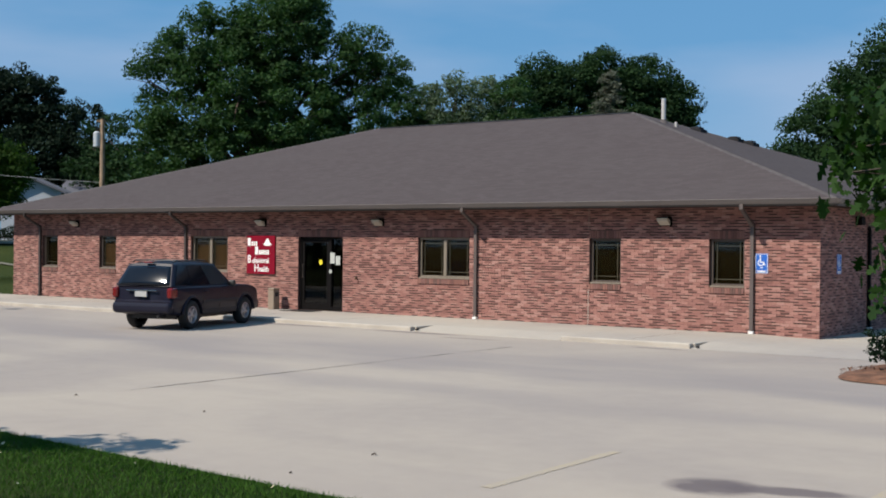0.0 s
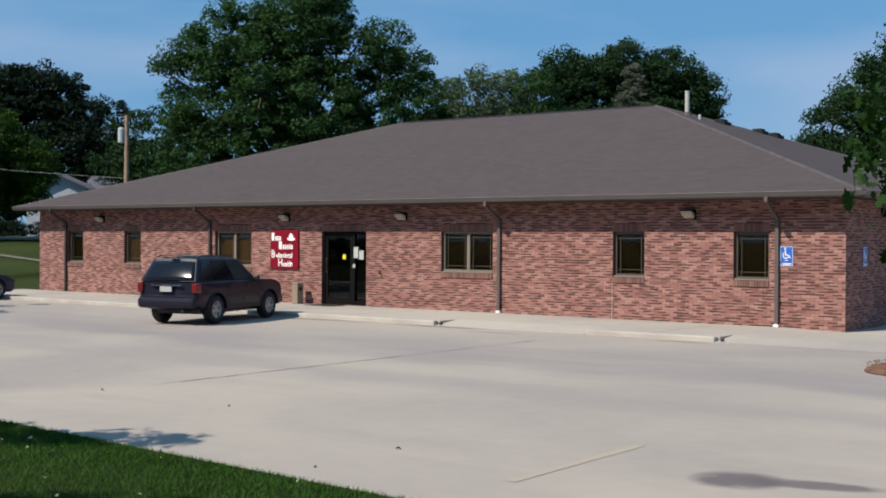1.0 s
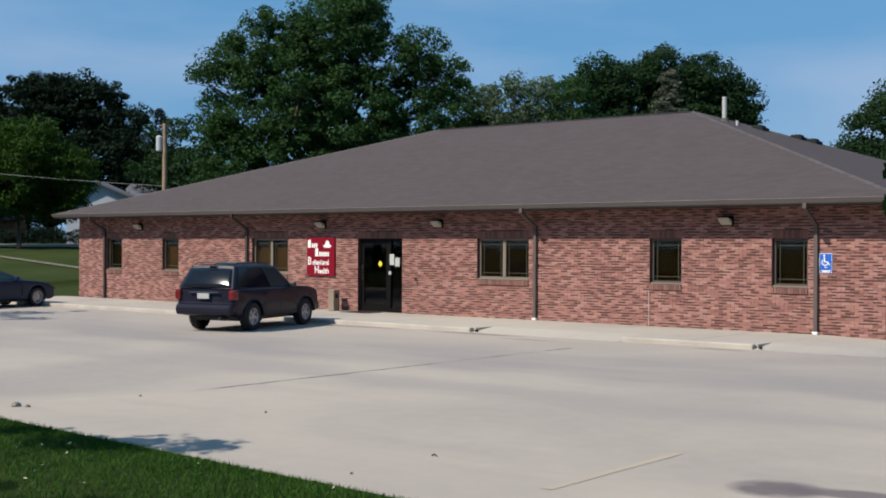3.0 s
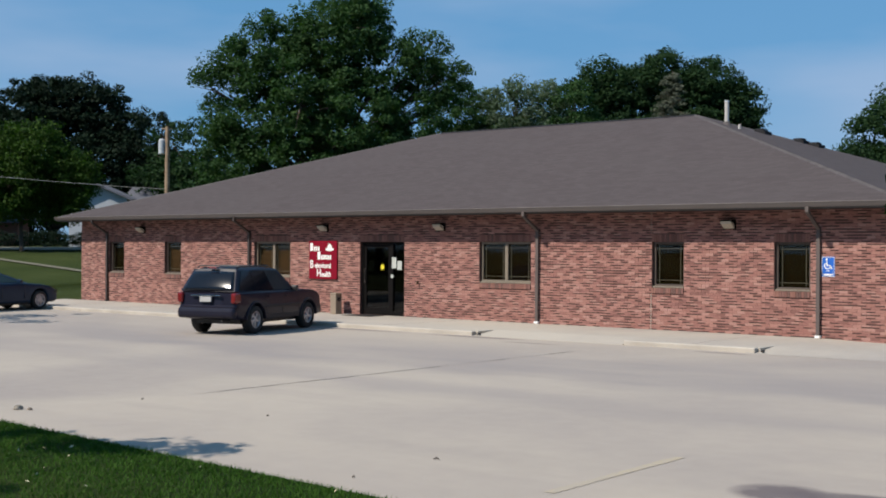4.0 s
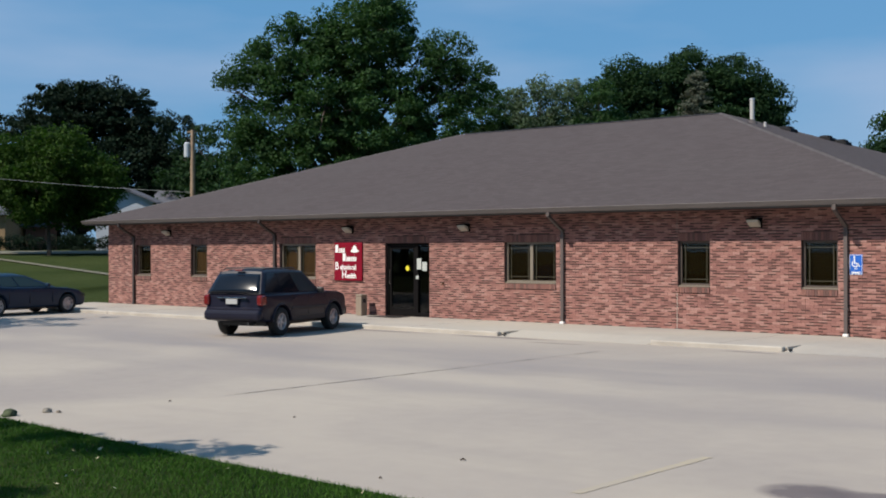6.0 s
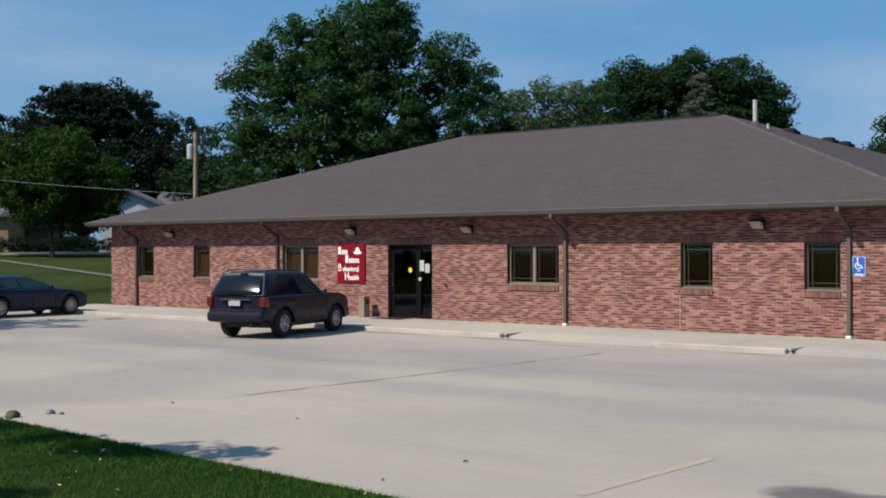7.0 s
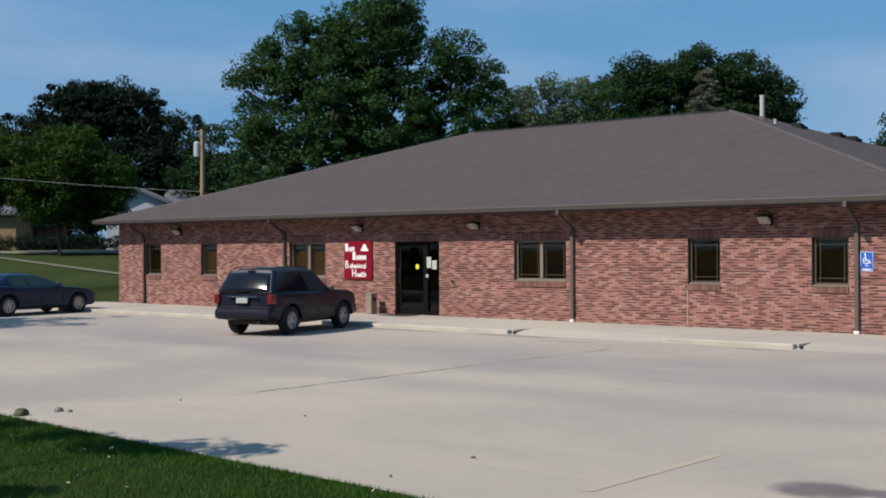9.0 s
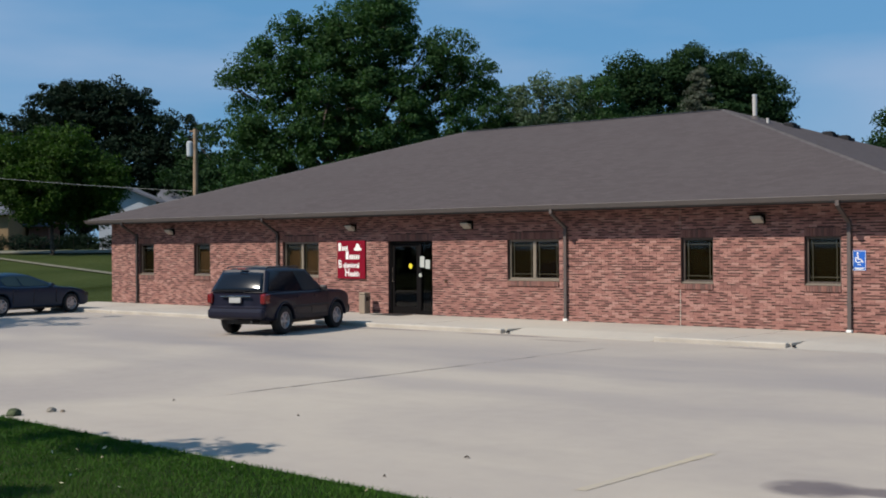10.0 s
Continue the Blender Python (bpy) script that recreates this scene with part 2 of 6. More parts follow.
M_MULCH = mat("mulch", (0.16, 0.075, 0.042), 0.95, var=0.35, big=6, small=50, bump=0.02)
M_BARK = mat("bark", (0.075, 0.058, 0.045), 0.95, var=0.3, big=4, small=25, bump=0.02)
M_POLE = mat("weathered_pole", (0.30, 0.21, 0.14), 0.9, var=0.2, big=2, small=20)
M_GALV = mat("galvanised", (0.55, 0.57, 0.58), 0.45, metal=0.3, var=0.05)
M_PATH = mat("old_path_concrete", (0.135, 0.125, 0.085), 0.9, var=0.15, big=1, small=20)
M_VENT = mat("dull_black_metal", (0.012, 0.012, 0.014), 0.95, var=0.1)


def worn_line_mat():
    """Yellow road paint rubbed through to the concrete."""
    m = bpy.data.materials.new("worn_yellow_paint")
    m.use_nodes = True
    nt = m.node_tree
    b = nt.nodes["Principled BSDF"]
    left = range_node(nt, noise_node(nt, 26, 5), 0.46, 0.66)
    col = mix_node(nt, "MIX", left, (0.350, 0.302, 0.244), (0.450, 0.350, 0.180))
    col = mix_node(nt, "MIX", range_node(nt, noise_node(nt, 2.2, 3), 0.38, 0.62, 0.9, 0.2), col, (0.350, 0.302, 0.244))
    nt.links.new(col, b.inputs["Base Color"])
    b.inputs["Roughness"].default_value = 0.9
    return m


M_YLINE = worn_line_mat()


def grass_mat():
    m = bpy.data.materials.new("lawn")
    m.use_nodes = True
    nt = m.node_tree
    b = nt.nodes["Principled BSDF"]
    f = range_node(nt, noise_node(nt, 0.25, 6), 0.3, 0.7)
    col = mix_node(nt, "MIX", f, (0.028, 0.041, 0.011), (0.050, 0.062, 0.020))
    f2 = range_node(nt, noise_node(nt, 5, 5), 0.35, 0.7, 0, 0.5)
    col = mix_node(nt, "MIX", f2, col, (0.022, 0.038, 0.009))
    fine = noise_node(nt, 60, 3)
    col = mix_node(nt, "OVERLAY", 0.4, col, fine)
    nt.links.new(col, b.inputs["Base Color"])
    b.inputs["Roughness"].default_value = 0.95
    b.inputs["Specular IOR Level"].default_value = 0.05
    bump_node(nt, b, fine, 0.8, 0.03)
    return m


M_LAWN = grass_mat()
M_BLADE = leaf_mat("grass_blade", (0.032, 0.088, 0.011), (0.068, 0.140, 0.022), 0.25)
M_LEAF_MAIN = leaf_mat("maple_leaves", (0.020, 0.054, 0.018), (0.064, 0.122, 0.040))
M_LEAF_RIDGE = leaf_mat("deep_green_leaves", (0.010, 0.030, 0.011), (0.036, 0.074, 0.024), 0.2)
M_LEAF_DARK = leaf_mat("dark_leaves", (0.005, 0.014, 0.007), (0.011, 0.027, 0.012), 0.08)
M_LEAF_LIGHT = leaf_mat("silvery_leaves", (0.060, 0.096, 0.058), (0.145, 0.188, 0.125))
M_LEAF_LAWN = leaf_mat("lawn_tree_leaves", (0.014, 0.036, 0.006), (0.060, 0.115, 0.017))
M_LEAF_NEAR = leaf_mat("oak_leaves", (0.012, 0.036, 0.009), (0.046, 0.098, 0.022), 0.3)
M_LEAF_RED = leaf_mat("red_leaves", (0.14, 0.045, 0.035), (0.22, 0.075, 0.06))
M_NEEDLE = leaf_mat("spruce_needles", (0.060, 0.076, 0.056), (0.135, 0.140, 0.105), 0.15)


# ---- mesh helpers ----
def part(name, bm, material, parent=None, label="", smooth=False):
    me = bpy.data.meshes.new(name)
    bm.normal_update()
    bm.to_mesh(me)
    bm.free()
    me.materials.append(material)
    if smooth:
        me.shade_smooth()
        if smooth != True:
            me.set_sharp_from_angle(angle=radians(smooth))
    ob = new(name, me)
    ob.parent = parent
    return tagged(ob, label)


def empty(name, m, label, category, group="", kind=""):
    ob = new(name)
    ob.matrix_world = m
    return tagged(ob, label, category, group, kind)


def box(bm, x0, x1, y0, y1, z0, z1, bevel=0.0, segments=1):
    r = bmesh.ops.create_cube(bm, size=1.0)
    for v in r["verts"]:
        v.co = ((x0 + x1) / 2 + v.co.x * (x1 - x0), (y0 + y1) / 2 + v.co.y * (y1 - y0), (z0 + z1) / 2 + v.co.z * (z1 - z0))
    if bevel:
        es = list({e for v in r["verts"] for e in v.link_edges})
        bmesh.ops.bevel(bm, geom=es, offset=bevel, segments=segments, affect="EDGES", profile=0.5)


def boxed(*a, **k):
    bm = bmesh.new()
    box(bm, *a, **k)
    return bm


def tube(bm, pts, radii, sides=8, cap=True):
    rings = []
    for i, p in enumerate(pts):
        p = Vector(p)
        a, b = Vector(pts[max(i - 1, 0)]), Vector(pts[min(i + 1, len(pts) - 1)])
        q = (b - a).to_track_quat("Z", "Y")
        rings.append([bm.verts.new(p + q @ Vector((radii[i] * math.cos(2 * math.pi * k / sides), radii[i] * math.sin(2 * math.pi * k / sides), 0))) for k in range(sides)])
    for r, s in zip(rings, rings[1:]):
        for k in range(sides):
            bm.faces.new((r[k], r[(k + 1) % sides], s[(k + 1) % sides], s[k]))
    if cap:
        bm.faces.new(rings[0][::-1])
        bm.faces.new(rings[-1])


def prism(bm, outline, y0, y1):
    """A side outline of (x, z) pulled through from y0 to y1."""
    a = [bm.verts.new((x, y0, z)) for x, z in outline]
    b = [bm.verts.new((x, y1, z)) for x, z in outline]
    bm.faces.new(a)
    bm.faces.new(b[::-1])
    n = len(a)
    for i in range(n):
        bm.faces.new((a[(i + 1) % n], a[i], b[i], b[(i + 1) % n]))
    bmesh.ops.recalc_face_normals(bm, faces=bm.faces)


def mesh_arrays(name, co, faces_flat, size, material, parent=None, label="", kind=""):
    """A mesh of equal polygons from arrays."""
    me = bpy.data.meshes.new(name)
    nf = len(faces_flat) // size
    me.vertices.add(len(co))
    me.vertices.foreach_set("co", np.asarray(co, dtype=np.float32).ravel())
    me.loops.add(len(faces_flat))
    me.loops.foreach_set("vertex_index", np.asarray(faces_flat, dtype=np.int32))
    me.polygons.add(nf)
    me.polygons.foreach_set("loop_start", np.arange(0, nf * size, size, dtype=np.int32))
    me.update(calc_edges=True)
    me.validate()
    me.shade_flat()
    me.materials.append(material)
    ob = new(name, me)
    ob.parent = parent
    return tagged(ob, label, kind=kind)


# ---- ground, lot, walks ----
VIEW = Vector((-0.652, 0.758, 0))      # main line of sight over the ground
SIDE = Vector((0.758, 0.652, 0))


def lawn_edge(x):
    """Where the near grass ends: a straight edge, slightly askew to the building."""
    return -18.68 - 0.058 * (min(max(x, -40.0), 40.0) + 4.0)


def ground_z(x, y):
    u = (x - EYE[0]) * VIEW.x + (y - EYE[1]) * VIEW.y
    s = (x - EYE[0]) * SIDE.x + (y - EYE[1]) * SIDE.y
    k = min(max((u - 47.0) / 32.0, 0.0), 1.0)
    rise = 1.95 * (0.85 * k + 0.15 * k * k * (3 - 2 * k))
    rise += 0.9 * min(max((u - 90) / 60, 0), 1)
    left = min(max((4.0 - s) / 12.0, 0.0), 1.0)
    base = 0.03 if (y < lawn_edge(x) - 0.01 or x < -37.01) else -0.03
    return base + rise * left + 0.12 * noise.noise((x * 0.05, y * 0.05, 0)) * min(1, k * 3)


def build_ground():
    xs = sorted({-900, -600, -400, -300, -220, -170, *range(-140, 41, 3), -37.02, -37.0, 60, 90, 140, 220, 350, 600, 900})
    ys = sorted({-900, -500, -300, -160, -90, -60, *range(-48, 100, 3), -18.87, -18.85, 120, 160, 220, 350, 600, 900})
    bm = bmesh.new()
    # rows near the lot follow its slanting edge
    def askew(x, y):
        return y + (lawn_edge(x) + 18.85) * min(1.0, max(0.0, (25.0 - abs(y + 18.85)) / 16.0))
    grid = [[bm.verts.new((x, askew(x, y), ground_z(x, askew(x, y)))) for x in xs] for y in ys]
    for r, s in zip(grid, grid[1:]):
        for i in range(len(xs) - 1):
            bm.faces.new((r[i], r[i + 1], s[i + 1], s[i]))
    return tagged(part("ground", bm, M_LAWN, smooth=True), "mown green lawn rising gently behind the building", "lawn", kind="structure")


build_ground()

# lot in two pours that meet at a dark joint running away from the walk
def pour(x0, x1):
    bm = boxed(x0, x1, -18.85, -3.4, -0.2, 0.0)
    for v in bm.verts:
        if v.co.y < -18:
            v.co.y = lawn_edge(v.co.x)
    return bm


lot = tagged(part("pavement", pour(-37, -4.311), M_CONCRETE), "pale stained concrete parking lot with faded bays", "parking lot", kind="structure")
part("lot_slab", pour(-4.309, 40), M_CONCRETE, lot)
part("drive_slab", boxed(1.7, 40, -3.4, 60, -0.2, -0.004), M_CONCRETE, lot)


def crack(name, pts, width, parent):
    rng = random.Random(len(pts) + 7)
    bm = bmesh.new()
    prev = None
    for i in range(len(pts) - 1):
        (xa, ya), (xb, yb) = pts[i], pts[i + 1]
        n = max(2, int(math.hypot(xb - xa, yb - ya) / 0.16))
        for k in range(n):
            f = k / n
            x, y = xa + (xb - xa) * f + rng.uniform(-0.012, 0.012), ya + (yb - ya) * f
            w = width * rng.uniform(0.45, 1.25) * (0.35 if noise.noise((x, y * 0.9, 3)) < -0.18 else 1)
            nx, ny = (ya - yb), (xb - xa)
            l = math.hypot(nx, ny)
            a = bm.verts.new((x + nx / l * w, y + ny / l * w, 0.004))
            b = bm.verts.new((x - nx / l * w, y - ny / l * w, 0.004))
            if prev:
                bm.faces.new((prev[0], a, b, prev[1]))
            prev = (a, b)
    return part(name, bm, M_JOINT, parent, "dark crumbled joint filler")


crack("joint", [(-4.31, -15.4), (-4.31, -12.3), (-4.31, -9.0), (-4.31, -5.6)], 0.015, lot)

# worn bay lines
for lx, ya, yb in ((3.30, -17.9, -15.6), (6.05, -17.6, -15.6)):
    rng = random.Random(int(lx * 10))
    bm = bmesh.new()
    n = 60
    edge = [[bm.verts.new((lx + d * rng.uniform(0.045, 0.06), ya + (yb - ya) * k / n, 0.004)) for d in (-1, 1)] for k in range(n + 1)]
    for p, q in zip(edge, edge[1:]):
        bm.faces.new((p[0], p[1], q[1], q[0]))
    part("bay_line", bm, M_YLINE, lot, "worn yellow paint line")


def build_walk():
    walk_ob = part("pavement", boxed(-30.6, -8.5, -3.46, 0.012, -0.2, 0.10, bevel=0.008), M_WALK)
    tagged(walk_ob, "pale concrete walk along the brick front", "sidewalk", kind="structure")
    for a, b in ((-4.46, -1.36),):
        part("walk_slab", boxed(a, b, -3.46, 0.012, -0.2, 0.10, bevel=0.008), M_WALK, walk_ob)
    for a, b in ((-8.5, -4.46),):
        bm = bmesh.new()
        prism(bm, [(-3.62, -0.2), (-3.62, 0.006), (-2.75, 0.10), (0.012, 0.10), (0.012, -0.2)], a + 0.003, b - 0.003)
        # the outline runs across the walk: turn it so that x becomes y
        for v in bm.verts:
            v.co = (v.co.y, v.co.x, v.co.z)
        bmesh.ops.recalc_face_normals(bm, faces=bm.faces)
        part("ramp", bm, M_WALK, walk_ob, "concrete slab sloping down to the lot")
    # corner apron, which falls to the lot on both sides
    xs, ys = (-1.357, -0.70, 0.4, 1.65, 2.5), (-3.75, -2.75, 0.012, 24.0)
    bm = bmesh.new()
    grid = [[bm.verts.new((x, y, (0.0995 if x < -1 else 0.075 if x < 0 else 0.05) if (x <= 1.65 and y >= -2.75) else 0.003)) for x in xs] for y in ys]
    low = [[bm.verts.new((x, y, -0.15)) for x in xs] for y in ys]
    for g, flip in ((grid, False), (low, True)):
        for r, t in zip(g, g[1:]):
            for i in range(len(xs) - 1):
                q = (r[i], r[i + 1], t[i + 1], t[i])
                bm.faces.new(q[::-1] if flip else q)
    part("apron", bm, M_WALK, walk_ob, "concrete apron falling to the lot")
    part("side_walk", boxed(0.0, 1.6, 0.05, 23.9, 0.0, 0.055, bevel=0.008), M_WALK, walk_ob)
    for x in (-26.6, -23.6, -20.6, -17.6, -14.6, -11.6, -2.9):
        part("walk_joint", boxed(x - 0.004, x + 0.004, -3.4, -0.02, 0.09, 0.1012), M_JOINT, walk_ob)
    # kerbs, with rounded ends beside the ramps
    for a, b in ((-30.6, -24.4), (-24.39, -16.5), (-16.49, -8.55), (-4.42, -1.40)):
        bm = boxed(a, b, -3.63, -3.464, -0.2, 0.106, bevel=0.03, segments=3)
        part("kerb", bm, M_KERB, walk_ob, "worn white concrete kerb")


build_walk()
for px in (-8.36, -1.24):
    bm = bmesh.new()
    tube(bm, [(px, -3.645, 0.045), (px, -3.56, 0.05)], [0.026, 0.026], 12, cap=True)
    d = part("drain_pipe", bm, M_BLACK)
    tagged(d, "short black plastic drain pipe ending at the kerb", "drain pipe", "kerb drains")


# ---- building shell ----
HEAD, SILL, BASE, TOP = 2.25, 1.13, 0.10, 3.03
X0, X1, DEPTH = -29.64, 0.0, 18.88
WINDOWS = [(-27.92, -27.06), (-24.76, -23.90), (-20.20, -18.55), (-11.11, -9.41), (-5.77, -4.91), (-2.60, -1.75)]
DOOR = (-15.57, -13.83)
HOLES = [(a, b, SILL, HEAD) for a, b in WINDOWS] + [(*DOOR, BASE, HEAD)]


def wall_panel(bm, y0, y1, xa, xb, z0, z1, holes):
    xs = sorted({xa, xb, *[h[0] for h in holes], *[h[1] for h in holes]})
    zs = sorted({z0, z1, *[h[2] for h in holes], *[h[3] for h in holes]})
    def hollow(i, k):
        if not (0 <= i < len(xs) - 1 and 0 <= k < len(zs) - 1):
            return True
        cx, cz = (xs[i] + xs[i + 1]) / 2, (zs[k] + zs[k + 1]) / 2
        return any(a < cx < b and c < cz < d for a, b, c, d in holes)
    pts = {}
    def vert(x, y, z):
        key = (round(x, 4), round(y, 4), round(z, 4))
        if key not in pts:
            pts[key] = bm.verts.new(key)
        return pts[key]
    for i in range(len(xs) - 1):
        for k in range(len(zs) - 1):
            if hollow(i, k):
                continue
            a, b, c, d = xs[i], xs[i + 1], zs[k], zs[k + 1]
            bm.faces.new([vert(*p) for p in ((a, y0, c), (b, y0, c), (b, y0, d), (a, y0, d))])
            bm.faces.new([vert(*p) for p in ((a, y1, d), (b, y1, d), (b, y1, c), (a, y1, c))])
            for di, dk, q in ((-1, 0, ((a, y0, d), (a, y1, d), (a, y1, c), (a, y0, c))), (1, 0, ((b, y0, c), (b, y1, c), (b, y1, d), (b, y0, d))),
                              (0, -1, ((a, y0, c), (a, y1, c), (b, y1, c), (b, y0, c))), (0, 1, ((a, y0, d), (b, y0, d), (b, y1, d), (a, y1, d)))):
                if hollow(i + di, k + dk):
                    bm.faces.new([vert(*p) for p in q])


bm = bmesh.new()
wall_panel(bm, 0.014, 0.26, X0 + 0.014, X1 - 0.014, 0.0, TOP, HOLES)
wall_front = tagged(part("wall_south", bm, M_SHADED_MORTAR), "red brick front wall with mixed dark bricks", "wall", kind="structure")
wall_side = tagged(part("wall_east", boxed(-0.26, -0.014, 0.262, DEPTH, 0.0, TOP), M_SHADED_MORTAR), "shaded red brick side wall", "wall", kind="structure")
tagged(part("wall_west", boxed(X0, X0 + 0.26, 0.262, DEPTH, 0.0, TOP), M_SHADED_MORTAR), "red brick end wall of the building", "wall", kind="structure")
tagged(part("wall_north", boxed(X0 + 0.262, -0.262, DEPTH - 0.26, DEPTH, 0.0, TOP), M_SHADED_MORTAR), "red brick rear wall of the building", "wall", kind="structure")
tagged(part("floor", boxed(X0 + 0.262, -0.262, 0.262, DEPTH - 0.262, -0.05, 0.09), M_DARKROOM), "dim brown interior floor", "floor", kind="structure")
tagged(part("ceiling", boxed(X0 + 0.262, -0.262, 0.262, DEPTH - 0.262, 2.62, 2.72), M_DARKROOM), "dim interior ceiling", "ceiling", kind="structure")
tagged(part("partition", boxed(X0 + 0.27, -0.27, 3.9, 4.0, 0.092, 2.618), M_DARKROOM), "dim interior partition wall", "wall", kind="structure")

# ---- hip roof ----
OVER, SPAN, EAVE, PITCH = 0.64, 10.08, 3.14, 0.331
RX0, RX1, RY0 = X0 - 0.57, X1 + 0.57, -OVER
RY1 = RY0 + 2 * SPAN
RIDGE_Z = EAVE + PITCH * SPAN
A, B, C, D = (RX0, RY0, EAVE), (RX1, RY0, EAVE), (RX1, RY1, EAVE), (RX0, RY1, EAVE)
RL, RR = (RX0 + SPAN, RY0 + SPAN, RIDGE_Z), (RX1 - SPAN, RY0 + SPAN, RIDGE_Z)


def build_roof():
    bm = bmesh.new()
    uv = bm.loops.layers.uv.new("UVMap")
    v = {k: bm.verts.new(k) for k in (A, B, C, D, RL, RR)}
    k = math.sqrt(1 + PITCH * PITCH)
    for q, axis, sign in (((A, B, RR, RL), 0, 1), ((B, C, RR), 1, 1), ((C, D, RL, RR), 0, -1), ((D, A, RL), 1, -1)):
        f = bm.faces.new([v[p] for p in q])
        for loop in f.loops:
            p = loop.vert.co
            loop[uv].uv = (p[axis] * sign, (p.z - EAVE) / PITCH * k)
    roof_ob = tagged(part("roof", bm, M_ROOF), "grey-brown asphalt shingle hip roof", "roof", kind="structure")
    bm = bmesh.new()
    box(bm, RX0 + 0.03, RX1 - 0.03, RY0 + 0.03, 0.0, 3.035, 3.05)
    box(bm, RX0 + 0.03, RX1 - 0.03, DEPTH, RY1 - 0.03, 3.035, 3.05)
    box(bm, X1, RX1 - 0.03, 0.0, DEPTH, 3.035, 3.05)
    box(bm, RX0 + 0.03, X0, 0.0, DEPTH, 3.035, 3.05)
    part("soffit", bm, M_SOFFIT, roof_ob, "brown vented soffit")
    # gutters: an open trough outline, run along each eave
    prof = [(0.0, 0.0), (0.0, -0.105), (-0.07, -0.105), (-0.10, -0.05), (-0.115, -0.005), (-0.10, -0.005), (-0.085, -0.05), (-0.06, -0.085), (-0.012, -0.085), (-0.012, 0.0)]
    for (xa, ya, _), (xb, yb, _) in ((A, B), (B, C), (C, D), (D, A)):
        bm = bmesh.new()
        l = math.hypot(xb - xa, yb - ya)
        prism(bm, prof, -0.06, l + 0.06)
        ang = math.atan2(yb - ya, xb - xa)
        bm.transform(pose(xa, ya, EAVE - 0.012, 0, 0, math.degrees(ang)) @ Matrix(((0, 1, 0, 0), (1, 0, 0, 0), (0, 0, 1, 0), (0, 0, 0, 1))))
        bmesh.ops.recalc_face_normals(bm, faces=bm.faces)
        part("gutter", bm, M_GUTTER, roof_ob, "taupe metal gutter")
        bm = boxed(-0.06, l + 0.06, -0.128, -0.098, -0.018, -0.002, bevel=0.004)
        bm.transform(pose(xa, ya, EAVE, 0, 0, math.degrees(ang)))
        part("gutter_lip", bm, M_TRIM, roof_ob, "pale rolled gutter edge")
        bm = bmesh.new()
        box(bm, -0.02, l + 0.02, 0.002, 0.022, -0.16, -0.014)
        bm.transform(pose(xa, ya, EAVE, 0, 0, math.degrees(ang)))
        part("fascia", bm, M_GUTTER, roof_ob, "taupe fascia board")
    # hip and ridge caps of lapped shingles
    for p, q in ((A, RL), (B, RR), (C, RR), (D, RL), (RL, RR)):
        p, q = Vector(p), Vector(q)
        n = int((q - p).length / 0.45)
        bm = bmesh.new()
        m = (q - p).to_track_quat("X", "Z").to_matrix().to_4x4()
        for i in range(n):
            s = Matrix.Translation(p + (q - p) * (i / n)) @ m
            drop = -0.06 if (p.z != q.z) else -0.045
            pts = [(0, -0.15, drop + 0.016), (0, 0, 0.020), (0, 0.15, drop + 0.016), (0.48, 0.15, drop + 0.010), (0.48, 0, 0.014), (0.48, -0.15, drop + 0.010)]
            w = [bm.verts.new(s @ Vector(c)) for c in pts]
            bm.faces.new((w[0], w[1], w[4], w[5]))
            bm.faces.new((w[1], w[2], w[3], w[4]))
        part("ridge_cap", bm, M_CAP if p.z != q.z else M_VENT, roof_ob, "lapped cap shingles")
    return roof_ob


build_roof()


